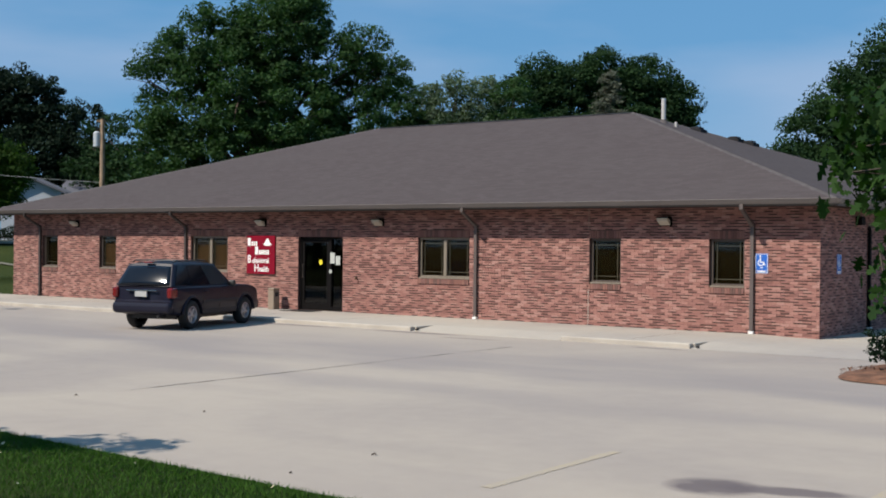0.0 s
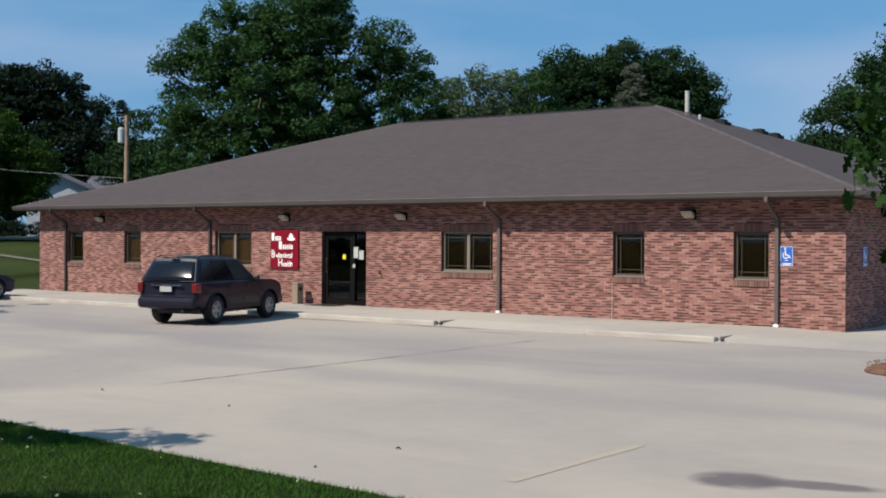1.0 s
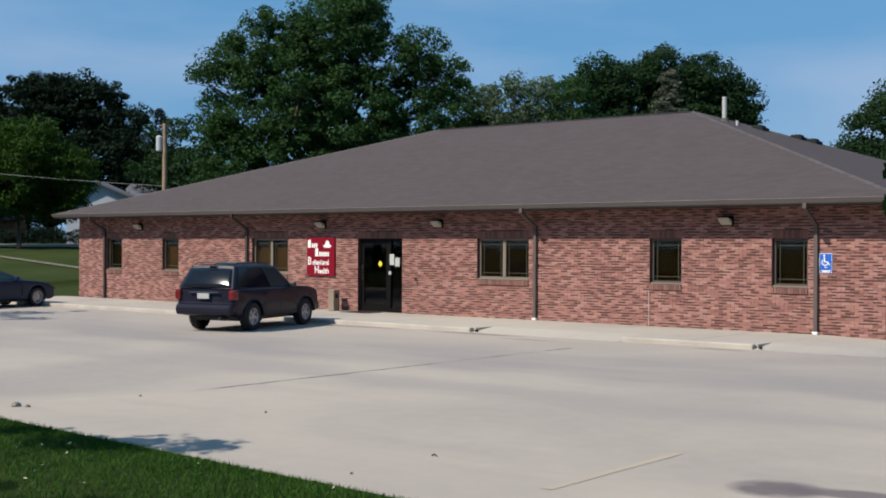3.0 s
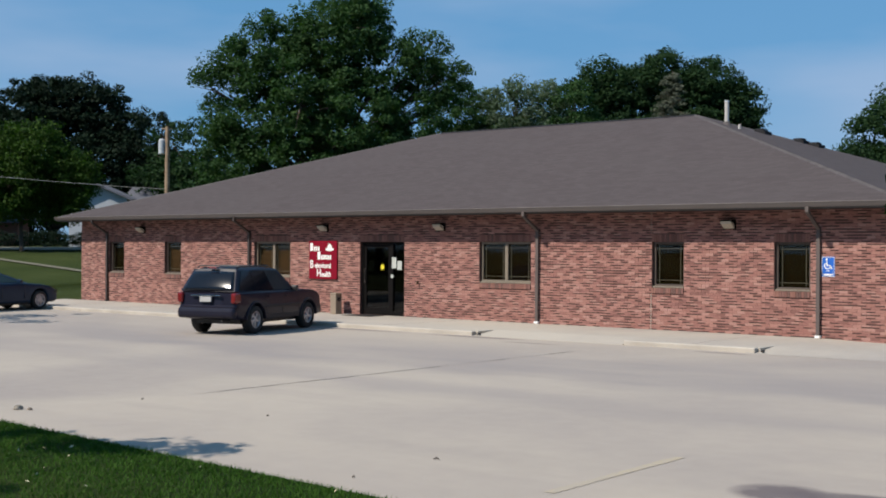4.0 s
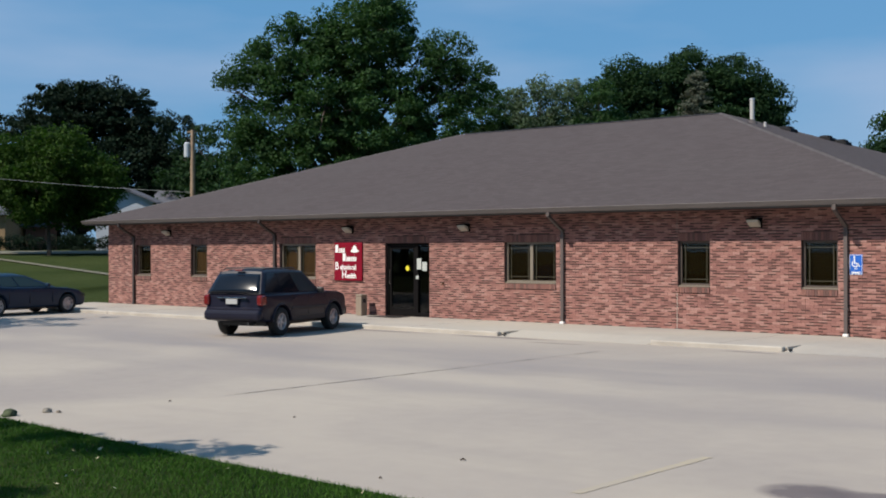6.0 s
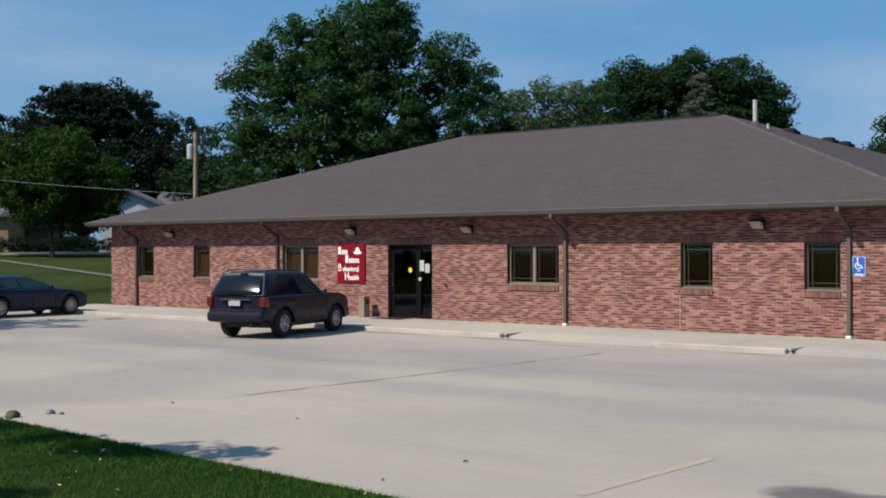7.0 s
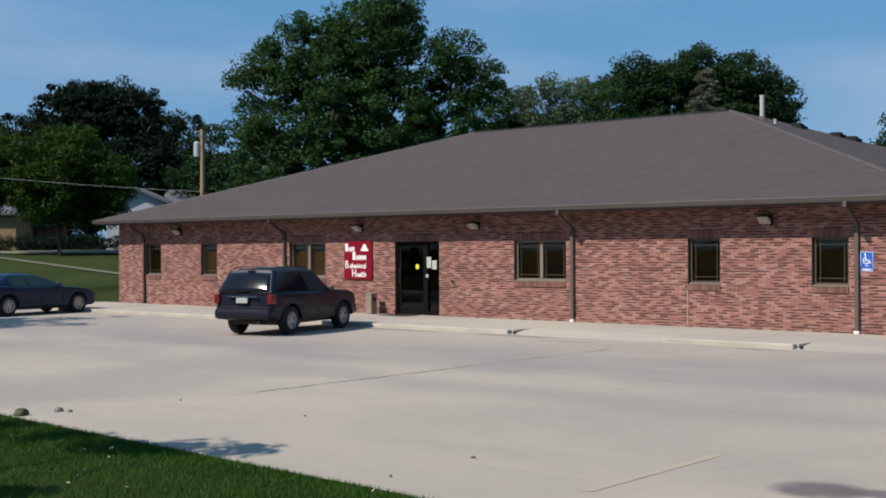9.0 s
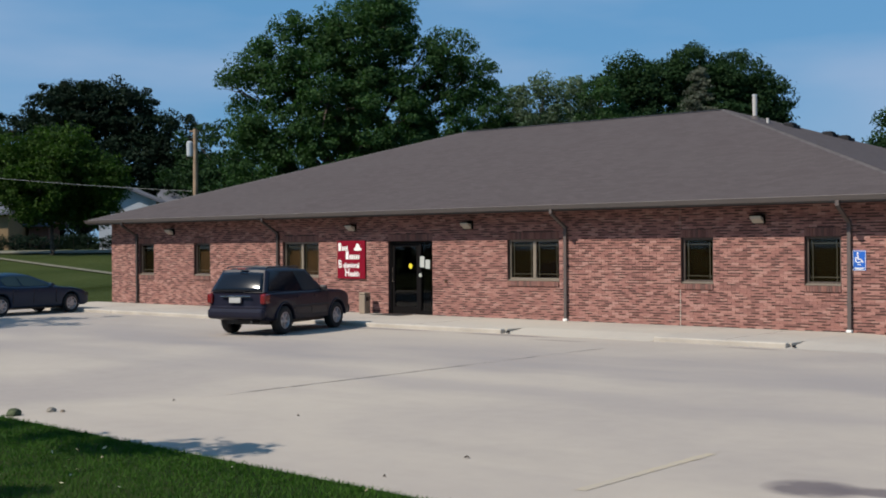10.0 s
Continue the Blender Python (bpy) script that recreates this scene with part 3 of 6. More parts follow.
# ---- windows and door ----
def window(name, x0, x1, panes, label, tan):
    w = empty(name, pose((x0 + x1) / 2, 0, SILL), label, "window", kind="structure")
    h, half = HEAD - SILL, (x1 - x0) / 2
    part("sill", boxed(-half + 0.004, half - 0.004, 0.02, 0.14, 0.003, 0.045, bevel=0.006), M_TANFRAME, w, "tan metal sill")
    y = 0.10
    bm = bmesh.new()
    for a, b in ((-half + 0.003, -half + 0.055), (half - 0.055, half - 0.003)):
        box(bm, a, b, y, y + 0.07, 0.047, h - 0.003)
    box(bm, -half + 0.056, half - 0.056, y, y + 0.07, h - 0.055, h - 0.003)
    box(bm, -half + 0.056, half - 0.056, y, y + 0.07, 0.047, 0.09)
    part("window_frame", bm, M_TANFRAME if panes == 2 else M_WINFRAME, w)
    edges = [-half + 0.057, half - 0.057] if panes == 1 else [-half + 0.057, -0.05, 0.05, half - 0.057]
    if panes == 2:
        part("mullion", boxed(-0.048, 0.048, y - 0.01, y + 0.07, 0.092, h - 0.057), M_TANFRAME, w, "tan centre post")
    for a, b in zip(edges[::2], edges[1::2]):
        g = part("pane", boxed(a, b, y + 0.04, y + 0.046, 0.092, h - 0.057), M_GLASS, w)
        g.visible_shadow = False
        bm = bmesh.new()
        for x in (a + 0.085, b - 0.085):
            box(bm, x - 0.008, x + 0.008, y + 0.026, y + 0.036, 0.094, h - 0.059)
        for z in (0.092 + 0.10, h - 0.057 - 0.10):
            box(bm, a + 0.002, b - 0.002, y + 0.024, y + 0.034, z - 0.008, z + 0.008)
        part("muntin", bm, M_MUNTIN, w, "thin tan border grille")
        bm = bmesh.new()
        for k in range(int((h - 0.2) / 0.04)):
            z = h - 0.1 - k * 0.04
            bmesh.ops.create_grid(bm, x_segments=1, y_segments=1, size=0.5, matrix=pose((a + b) / 2, y + 0.12, z, 72) @ Matrix.Diagonal((b - a - 0.03, 0.042, 1, 1)))
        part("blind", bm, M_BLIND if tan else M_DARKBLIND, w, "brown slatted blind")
    # upright header bricks and a row of sill bricks
    bm = bmesh.new()
    n = round((x1 - x0 + 0.02) / 0.0675)
    step = (x1 - x0 + 0.02) / n
    for k in range(n):
        x = -half - 0.01 + k * step
        box(bm, x + 0.004, x + step - 0.004, -0.003, 0.09, h + 0.004, h + 0.195)
        box(bm, x + 0.004, x + step - 0.004, -0.03, 0.018, -0.135, 0.0)
    tagged(part("header_brick", bm, M_SOLDIER, w, "upright dark red header and sill bricks"), kind="stuff")
    return w


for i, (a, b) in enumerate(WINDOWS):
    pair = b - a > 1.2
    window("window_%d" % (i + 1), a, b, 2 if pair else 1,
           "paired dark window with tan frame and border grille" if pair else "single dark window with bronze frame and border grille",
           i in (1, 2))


def glazed_door():
    d = empty("door_1", pose((DOOR[0] + DOOR[1]) / 2, 0, BASE), "closed dark bronze glass entrance door with side light", "door", kind="structure")
    half, h, y = (DOOR[1] - DOOR[0]) / 2, HEAD - BASE, 0.09
    split = DOOR[1] - 0.57 - (DOOR[0] + DOOR[1]) / 2
    bm = bmesh.new()
    for a, b in ((-half + 0.003, -half + 0.06), (half - 0.06, half - 0.003), (split - 0.05, split + 0.05)):
        box(bm, a, b, y, y + 0.11, 0.002, h - 0.003)
    box(bm, -half + 0.061, split - 0.051, y, y + 0.11, h - 0.06, h - 0.003)
    box(bm, split + 0.051, half - 0.061, y, y + 0.11, h - 0.06, h - 0.003)
    box(bm, split + 0.051, half - 0.061, y, y + 0.11, 0.002, 0.12)
    part("door_frame", bm, M_BRONZE, d, "dark bronze frame")
    a, b, z1 = -half + 0.065, split - 0.055, h - 0.065
    leaf = bmesh.new()
    box(leaf, a, a + 0.09, y + 0.03, y + 0.075, 0.012, z1)
    box(leaf, b - 0.09, b, y + 0.03, y + 0.075, 0.012, z1)
    box(leaf, a + 0.091, b - 0.091, y + 0.03, y + 0.075, z1 - 0.10, z1)
    box(leaf, a + 0.091, b - 0.091, y + 0.03, y + 0.075, 0.012, 0.22)
    lf = part("door_leaf", leaf, M_BRONZE, d)
    g = part("pane", boxed(a + 0.091, b - 0.091, y + 0.05, y + 0.056, 0.221, z1 - 0.101), M_DOORGLASS, lf)
    g.visible_shadow = False
    bm = bmesh.new()
    tube(bm, [(a + 0.06, y + 0.028, 0.95), (a + 0.06, y - 0.03, 0.95), (a + 0.06, y - 0.03, 1.35), (a + 0.06, y + 0.028, 1.35)], [0.012] * 4, 6)
    part("door_handle", bm, M_WINFRAME, lf, "straight dark metal pull handle")
    g = part("pane", boxed(split + 0.051, half - 0.061, y + 0.05, y + 0.056, 0.121, h - 0.061), M_DOORGLASS, d)
    g.visible_shadow = False
    bm = bmesh.new()
    n = round((2 * half) / 0.0675)
    for k in range(n):
        x = -half + k * 2 * half / n
        box(bm, x + 0.004, x + 2 * half / n - 0.004, -0.003, 0.09, h + 0.004, h + 0.195)
    tagged(part("header_brick", bm, M_SOLDIER, d, "upright dark red header bricks"), kind="stuff")
    return d


glazed_door()


# ---- trees ----
def leaves(rng, centres, sizes, spread, per, leaf, flat=0.6):
    """Rhombic leaf sprays round clump centres: arrays of points and quads."""
    n = len(centres) * per
    c = np.repeat(centres, per, axis=0)
    s = np.repeat(sizes, per)[:, None]
    d = rng.normal(size=(n, 3))
    d /= np.linalg.norm(d, axis=1)[:, None]
    r = rng.uniform(0.25, 1.0, size=(n, 1)) ** 0.6
    p = c + d * r * s * spread * np.array([1, 1, flat])
    # each spray looks roughly away from its clump, and upwards
    nrm = d * 0.8 + rng.normal(size=(n, 3)) * 0.6 + np.array([0, 0, 0.45])
    nrm /= np.linalg.norm(nrm, axis=1)[:, None]
    t = np.cross(nrm, rng.normal(size=(n, 3)))
    t /= np.linalg.norm(t, axis=1)[:, None] + 1e-9
    b = np.cross(nrm, t)
    l = leaf * rng.uniform(0.6, 1.3, size=(n, 1))
    w = l * rng.uniform(0.4, 0.7, size=(n, 1))
    co = np.empty((n, 4, 3))
    co[:, 0], co[:, 2] = p - t * l * 0.5, p + t * l * 0.5 - nrm * l * 0.12
    co[:, 1], co[:, 3] = p + b * w * 0.5, p - b * w * 0.5
    return co.reshape(-1, 3)


def tree(name, base, lobes, material, label, n_clumps, per, leaf, trunk_r=0.35, fork=0.35, clump=1.0, seed=1, group="trees", core=0.55):
    """lobes: (across, away, height, radius) from the trunk's foot, across and away as seen on the main line of sight."""
    rng = np.random.default_rng(seed)
    t = empty(name, pose(*base), label, "tree", group)
    pts = [(SIDE * a + VIEW * w + Vector((0, 0, z)), r) for a, w, z, r in lobes]
    zmin = min(p.z - r for p, r in pts)
    zmax = max(p.z + r for p, r in pts)
    mean = sum((p * r for p, r in pts), Vector()) / sum(r for _, r in pts)
    split = Vector((mean.x * 0.15, mean.y * 0.15, zmin + (zmax - zmin) * fork * 0.4))
    bm = bmesh.new()
    tube(bm, [(0, 0, -0.3), (0, 0, 0.25), split * 0.5, split], [trunk_r * 1.5, trunk_r * 1.1, trunk_r * 0.9, trunk_r * 0.75], 10)
    for p, r in pts:
        mid = split.lerp(p, 0.5) + Vector((*rng.uniform(-0.3, 0.3, 2), 0.12 * (p - split).length))
        k = trunk_r * min(0.55, 0.2 + 0.08 * r)
        tube(bm, [split, mid, p], [k, k * 0.65, k * 0.3], 6, cap=False)
        for _ in range(5):
            q = rng.normal(size=3)
            q = Vector(q / np.linalg.norm(q)) * r * 0.85
            s0 = mid.lerp(p, rng.uniform(0.3, 1.0))
            tube(bm, [s0, s0.lerp(p + q, 0.55) + Vector((0, 0, 0.15)), p + q], [k * 0.3, k * 0.2, k * 0.07], 4, cap=False)
    part("trunk", bm, M_BARK, t, "grey-brown bark trunk and limbs", smooth=True)
    area = np.array([r * r for _, r in pts])
    counts = np.maximum(4, (n_clumps * area / area.sum()).astype(int))
    cs, ss = [], []
    for (p, r), k in zip(pts, counts):
        d = rng.normal(size=(k, 3))
        d /= np.linalg.norm(d, axis=1)[:, None]
        rad = r * (core + (1 - core) * rng.uniform(0, 1, size=(k, 1)) ** 0.5) * rng.uniform(0.85, 1.1, size=(k, 1))
        cs.append(np.array(p) + d * rad)
        ss.append(rng.uniform(0.55, 1.25, size=k) * clump)
    cs, ss = np.concatenate(cs), np.concatenate(ss)
    co = leaves(rng, cs, ss, 1.0, per, leaf)
    mesh_arrays("crown", co, np.arange(len(co)), 4, material, t, "dense green leaf crown")
    return t


def gz(x, y):
    return ground_z(x, y)


# big tree behind the roof
tree("tree", (-41.6, 25.1, gz(-41.6, 25.1)),
     [(0.7, 0, 13.6, 3.0), (-0.6, 1, 12.2, 3.2), (-3.8, 0, 12.2, 2.6), (-5.6, -0.5, 11.6, 1.5), (-7.0, 0, 10.4, 1.1), (-6.0, 0, 8.2, 1.4), (-1.5, -1, 9.6, 3.6), (3.6, 0, 11.6, 2.3),
      (5.7, 0, 12.3, 1.7), (6.9, 0, 11.0, 1.5), (-4.0, 0.5, 8.0, 2.6), (1.5, -1, 8.2, 3.4), (4.9, 0, 8.6, 2.3), (-1.0, 0, 5.5, 3.8), (3.2, 0.5, 5.4, 3.4), (-5.2, 1, 5.2, 2.6), (1.8, 0.5, 14.6, 1.8)],
     M_LEAF_MAIN, "tall spreading maple behind the building", 1250, 120, 0.205, 0.5, clump=0.80, seed=3)
# round tree on the lawn
tree("tree", (-57.9, 15.0, gz(-57.9, 15.0) - 0.1),
     [(-2.6, 0, 5.5, 2.2), (0.9, -0.5, 6.0, 2.0), (3.0, 0, 4.5, 1.9), (-0.5, -1, 4.2, 2.3), (2.3, 0.6, 3.5, 1.7), (-4.3, 0, 4.7, 1.9), (-1.0, 1, 6.5, 1.4), (-1.5, 0.4, 3.6, 1.6), (0.5, 0.5, 3.2, 1.5)],
     M_LEAF_LAWN, "round green shade tree on the lawn", 800, 80, 0.20, 0.13, clump=0.7, seed=5, core=0.35)
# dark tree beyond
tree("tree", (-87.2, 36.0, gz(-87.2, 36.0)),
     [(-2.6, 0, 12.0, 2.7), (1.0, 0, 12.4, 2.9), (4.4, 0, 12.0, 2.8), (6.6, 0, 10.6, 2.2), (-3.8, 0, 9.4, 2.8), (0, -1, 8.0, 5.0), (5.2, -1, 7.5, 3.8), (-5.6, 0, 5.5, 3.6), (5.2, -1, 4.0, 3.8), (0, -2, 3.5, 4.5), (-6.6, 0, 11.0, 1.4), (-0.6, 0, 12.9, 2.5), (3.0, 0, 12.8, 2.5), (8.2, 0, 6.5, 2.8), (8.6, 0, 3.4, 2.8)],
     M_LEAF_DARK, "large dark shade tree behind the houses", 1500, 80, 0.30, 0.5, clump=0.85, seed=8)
# wood edge between the dark tree and the maple
for i, (a, w, z, r) in enumerate(((7.5, 6, 0, 3.2), (-9.5, 2, 0, 2.6), (11.5, 0, 0, 3.4), (15.5, -4, 0, 3.2))):
    p = Vector((-85.8, 37.2, 0)) + SIDE * a + VIEW * (w - 8)
    h = (9.0, 9.0, 7.4, 6.8)[i]
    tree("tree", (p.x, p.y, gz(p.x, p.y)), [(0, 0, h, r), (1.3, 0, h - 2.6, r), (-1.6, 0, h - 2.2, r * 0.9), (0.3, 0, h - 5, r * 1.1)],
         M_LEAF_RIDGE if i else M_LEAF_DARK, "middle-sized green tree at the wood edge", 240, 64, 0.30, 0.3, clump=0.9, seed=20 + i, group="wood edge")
# silvery row behind the ridge
for i in range(5):
    p = Vector((-39.9, 37.1, 0)) + SIDE * (i * 1.9 - 1.2) + VIEW * (i % 2)
    h = (10.9, 10.6, 11.2, 11.3, 11.0)[i]
    tree("tree", (p.x, p.y, 0.2), [(0, 0, h - 0.1, 1.9), (1.0, 0, h - 2.0, 2.1), (-1.0, 0, h - 2.4, 2.1), (0, 0, h - 4.6, 2.3), (0.3, 0, h + 1.2, 0.9)],
         M_LEAF_LIGHT if i in (1, 2, 3) else M_LEAF_MAIN, "slender grey-green tree in a row behind the roof", 280, 70, 0.19, 0.2, clump=0.62, seed=40 + i, group="row of trees")
# dense trees over the right end of the ridge
for i, (place, lob) in enumerate(((-3.8, [(0, 0, 13.3, 2.0), (-1.6, 0, 12.0, 2.0), (1.5, 0, 13.1, 1.9), (0, 0, 9, 2.8), (2.0, 0, 10.5, 2.4)]), (0.6, [(0, 0, 13.9, 2.0), (-1.6, 0, 13.2, 1.8), (1.7, 0, 13.5, 1.9), (0, 0, 9.6, 3.0)]),
                               (4.2, [(-0.3, 0, 13.6, 2.0), (-1.3, 0, 12, 2.1), (1.7, 0, 12, 2.0), (0, 0, 9.5, 3.0)]), (5.9, [(-1.0, 0, 11.8, 1.7), (0.2, 0, 9.8, 1.8), (0.8, 0, 8.2, 1.6), (-0.7, 0, 8.0, 2.3)]))):
    p = Vector((-34.8, 52.1, 0)) + SIDE * place
    tree("tree", (p.x, p.y, 0.3), [(a, w, z + 0.4, r) for a, w, z, r in lob], M_LEAF_RIDGE, "tall dark green tree behind the building", 420, 80, 0.22, 0.35, clump=0.85, seed=60 + i, group="trees behind the ridge")
# tree beyond the end of the building
tree("tree", (-6.0, 34.6, -0.03),
     [(-7.2, 0, 5.6, 1.8), (-6.0, 0, 7.2, 2.0), (-4.6, 0, 8.5, 2.2), (-3.2, 0, 9.9, 2.3), (-1.3, 0, 11.0, 2.5), (1.0, 0, 12.0, 2.7), (-3.5, -1, 4.8, 2.9), (-0.5, -1, 6.2, 3.4), (2.7, 0, 7.2, 3.8), (-6.0, 0, 3.4, 2.0)],
     M_LEAF_RIDGE, "broad leafy tree beyond the end of the building", 1500, 80, 0.18, 0.4, clump=0.8, seed=80, core=0.35)
# reddish tree far off
p = Vector((-102.3, 36.2, 0))
tree("tree", (p.x, p.y, gz(p.x, p.y)), [(-1.5, 0, 10.5, 2.2), (-2.5, 0, 8.5, 2.6), (-1.0, 0, 6.5, 3)], M_LEAF_RED, "red-leaved tree far behind the houses", 150, 36, 0.45, 0.3, seed=90)


def spruce(base, h, r, seed):
    rng = np.random.default_rng(seed)
    t = empty("spruce_tree", pose(*base), "thin grey-green spruce with a brown top", "tree", "trees")
    bm = bmesh.new()
    tube(bm, [(0, 0, -0.2), (0, 0, h)], [0.2, 0.03], 8)
    cs = []
    for k in range(150):
        z = h * (0.3 + 0.69 * (k / 150) ** 0.9)
        rr = (r * (1 - (z / h)) ** 0.8 + 0.25) * rng.uniform(0.6, 1.15)
        for j in range(1):
            a = rng.uniform(0, 2 * math.pi)
            d = Vector((math.cos(a), math.sin(a), 0))
            tube(bm, [(0, 0, z), d * rr * 0.6 + Vector((0, 0, z + 0.05)), d * rr + Vector((0, 0, z - 0.15))], [0.04, 0.03, 0.01], 4, cap=False)
            for f in (0.35, 0.6, 0.85, 1.0):
                cs.append((d.x * rr * f, d.y * rr * f, z - 0.1 * f))
    part("trunk", bm, M_BARK, t, "brown trunk and whorled boughs")
    cs = np.array(cs)
    co = leaves(rng, cs, np.full(len(cs), 0.30), 1.0, 22, 0.16, flat=0.5)
    mesh_arrays("crown", co, np.arange(len(co)), 4, M_NEEDLE, t, "sparse needle boughs")


spruce((-28.0, 42.1, 0.1), 13.3, 3.4, 4)

# shade tree that stands beside the camera and throws its shadow over the near grass
tree("tree", (-3.0, -27.0, 0.0), [(-0.78, 5.2, 5.0, 0.30), (0.2, 4.22, 5.0, 0.28), (1.15, 3.42, 5.0, 0.26), (2.3, 3.0, 4.7, 0.36), (2.9, 2.95, 4.6, 0.34), (3.5, 2.8, 4.6, 0.28), (0.35, -0.5, 6.0, 0.6), (1.67, -1.1, 6.0, 0.55), (2.69, -1.4, 6.0, 0.5), (-2.5, -1.5, 6.0, 1.6)],
     M_LEAF_LAWN, "shade tree on the near grass", 360, 44, 0.16, 0.14, clump=0.36, seed=101)
# shade tree at the far end of the near grass, whose shadow lies beside the saloon
tree("tree", (-26.3, -19.6, 0.0), [(2.0, 2.8, 6.6, 2.6), (3.4, 3.4, 6.4, 1.8), (0, 1.5, 6.8, 2.8), (-2.0, 0.6, 6.4, 2.6), (1.5, 0, 7.6, 2.4), (5.7, 5.2, 7.0, 0.9), (5.4, 1.7, 7.0, 1.1), (4.6, 3.6, 6.8, 1.0)],
     M_LEAF_LAWN, "shade tree beside the lot entrance", 300, 36, 0.24, 0.28, clump=0.6, seed=111)


# near oak on the grass: lobed leaves on thin twigs
def oak(base, seed):
    rng = np.random.default_rng(seed)
    t = empty("young_oak", pose(*base), "young oak with large lobed leaves on the grass", "tree", "trees")
    bm = bmesh.new()
    tube(bm, [(0, 0, -0.1), (0.02, 0, 0.8), (0, 0.05, 2.2), (0.05, 0.05, 3.6), (0, 0, 4.8)], [0.12, 0.09, 0.08, 0.05, 0.015], 10)
    tips = []
    reaches = [(-SIDE * 1.90 + VIEW * 0.1, 2.40, -0.02), (-SIDE * 1.72 + VIEW * 0.4, 2.48, 0.05), (-SIDE * 1.62 - VIEW * 0.3, 2.42, 0.1), (-SIDE * 1.72 + VIEW * 0.2, 2.00, 0.02),
               (-SIDE * 1.52 + VIEW * 0.5, 2.62, 0.05), (-SIDE * 1.45 - VIEW * 0.2, 2.72, 0.08), (-SIDE * 1.36 + VIEW * 0.1, 2.88, 0.10), (-SIDE * 1.70 + VIEW * 0.6, 2.52, 0.02), (-SIDE * 1.55 + VIEW * 0.8, 2.32, 0.0),
               (-SIDE * 1.42 - VIEW * 0.1, 3.05, 0.1), (-SIDE * 1.55 + VIEW * 0.0, 1.96, 0.0), (-SIDE * 1.50 + VIEW * 0.7, 2.78, 0.1), (-SIDE * 1.66 - VIEW * 0.1, 2.55, 0.1)]
    for k in range(30):
        z = rng.uniform(2.0, 4.2)
        a = rng.uniform(0, 2 * math.pi)
        d = Vector((math.cos(a), math.sin(a), 0)) * (1.2 if z < 2.75 else 0.65) * rng.uniform(0.8, 1.1)
        reaches.append((d, z, rng.uniform(-0.1, 0.4)))
    for d, z, lift in reaches:
        s0, e = Vector((0.02, 0.03, z)), Vector((d.x, d.y, z + lift))
        m = s0.lerp(e, 0.5) + Vector((0, 0, 0.12))
        tube(bm, [s0, m, e], [0.022, 0.013, 0.004], 5, cap=False)
        for f in (0.1, 0.3, 0.5, 0.7, 0.85, 1.0):
            q = m.lerp(e, f)
            u = q + Vector(rng.normal(size=3)) * 0.12
            tube(bm, [q, u], [0.005, 0.002], 4, cap=False)
            tips += [q, u, u]
    part("trunk", bm, M_BARK, t, "thin brown trunk and twigs")
    tips = np.array([tuple(v) for v in tips])
    n = len(tips) * 10
    p = np.repeat(tips, 10, axis=0) + rng.normal(size=(n, 3)) * 0.07
    outline = np.array([(0.0, 0.02), (0.22, 0.10), (0.30, 0.30), (0.42, 0.12), (0.58, 0.42), (0.68, 0.14), (0.84, 0.24), (1.0, 0.0)])
    poly = np.concatenate([outline, (outline * [1, -1])[-2::-1]])
    d = rng.normal(size=(n, 3)) + np.array([0, 0, -0.6])
    d /= np.linalg.norm(d, axis=1)[:, None]
    up = rng.normal(size=(n, 3)) * 0.7 + np.array([0, 0, 0.9])
    side = np.cross(up, d)
    side /= np.linalg.norm(side, axis=1)[:, None]
    l = rng.uniform(0.05, 0.105, size=(n, 1, 1))
    co = p[:, None, :] + l * (poly[None, :, :1] * d[:, None, :] + poly[None, :, 1:] * side[:, None, :])
    co[:, :, 2] -= 0.25 * l[:, :, 0] * (poly[None, :, 0] ** 2)
    co = co.reshape(-1, 3)
    mesh_arrays("crown", co, np.arange(len(co)), len(poly), M_LEAF_NEAR, t, "large lobed green leaves")


oak((8.68, -19.38, 0.03), 7)

# unseen trees added beyond street and drive to darken the glass and car flanks
originals = [o for o in scene.objects if o.name.startswith("tree") and o.parent is None]
for k, (x, y, turn) in enumerate(((-62, -52, 40), (-48, -58, 130), (-34, -60, 250), (-20, -62, 20), (-6, -64, 90), (9, -66, 200), (24, -60, 300), (38, -48, 30), (46, -30, 160), (44, -12, 70), (42, 8, 220))):
    size = 1.6 if k % 2 else 1.5
    copy_thing(originals[1 if k % 2 else 3], pose(x, y, -0.05, 0, 0, turn) @ Matrix.Diagonal((size, size, size, 1)))


# ---- parked cars ----
def car_paint(name, colour):
    m = mat(name, colour, 0.38, var=0.04, coat=0.22)
    b = m.node_tree.nodes["Principled BSDF"]
    b.inputs["Specular IOR Level"].default_value = 0.15
    return m


M_SUV = car_paint("graphite_car_paint", (0.011, 0.011, 0.022))
M_SEDAN = car_paint("navy_car_paint", (0.007, 0.021, 0.046))
M_CLAD = mat("grey_cladding", (0.016, 0.016, 0.019), 0.6, var=0.06)
M_TINT = mat("tinted_glass", (0.006, 0.008, 0.013), 0.08, var=0.02)
M_TINT.node_tree.nodes["Principled BSDF"].inputs["Specular IOR Level"].default_value = 0.4
M_CLEARPANE = mat("clear_car_glass", (0.040, 0.046, 0.050), 0.05, var=0.05)
M_PALEPANE = mat("green_car_glass", (0.030, 0.046, 0.038), 0.05, var=0.05)
M_TYRE = mat("tyre_rubber", (0.016, 0.016, 0.016), 0.85, var=0.15)
M_RIM = mat("alloy_rim", (0.42, 0.42, 0.43), 0.35, metal=0.7, var=0.06)
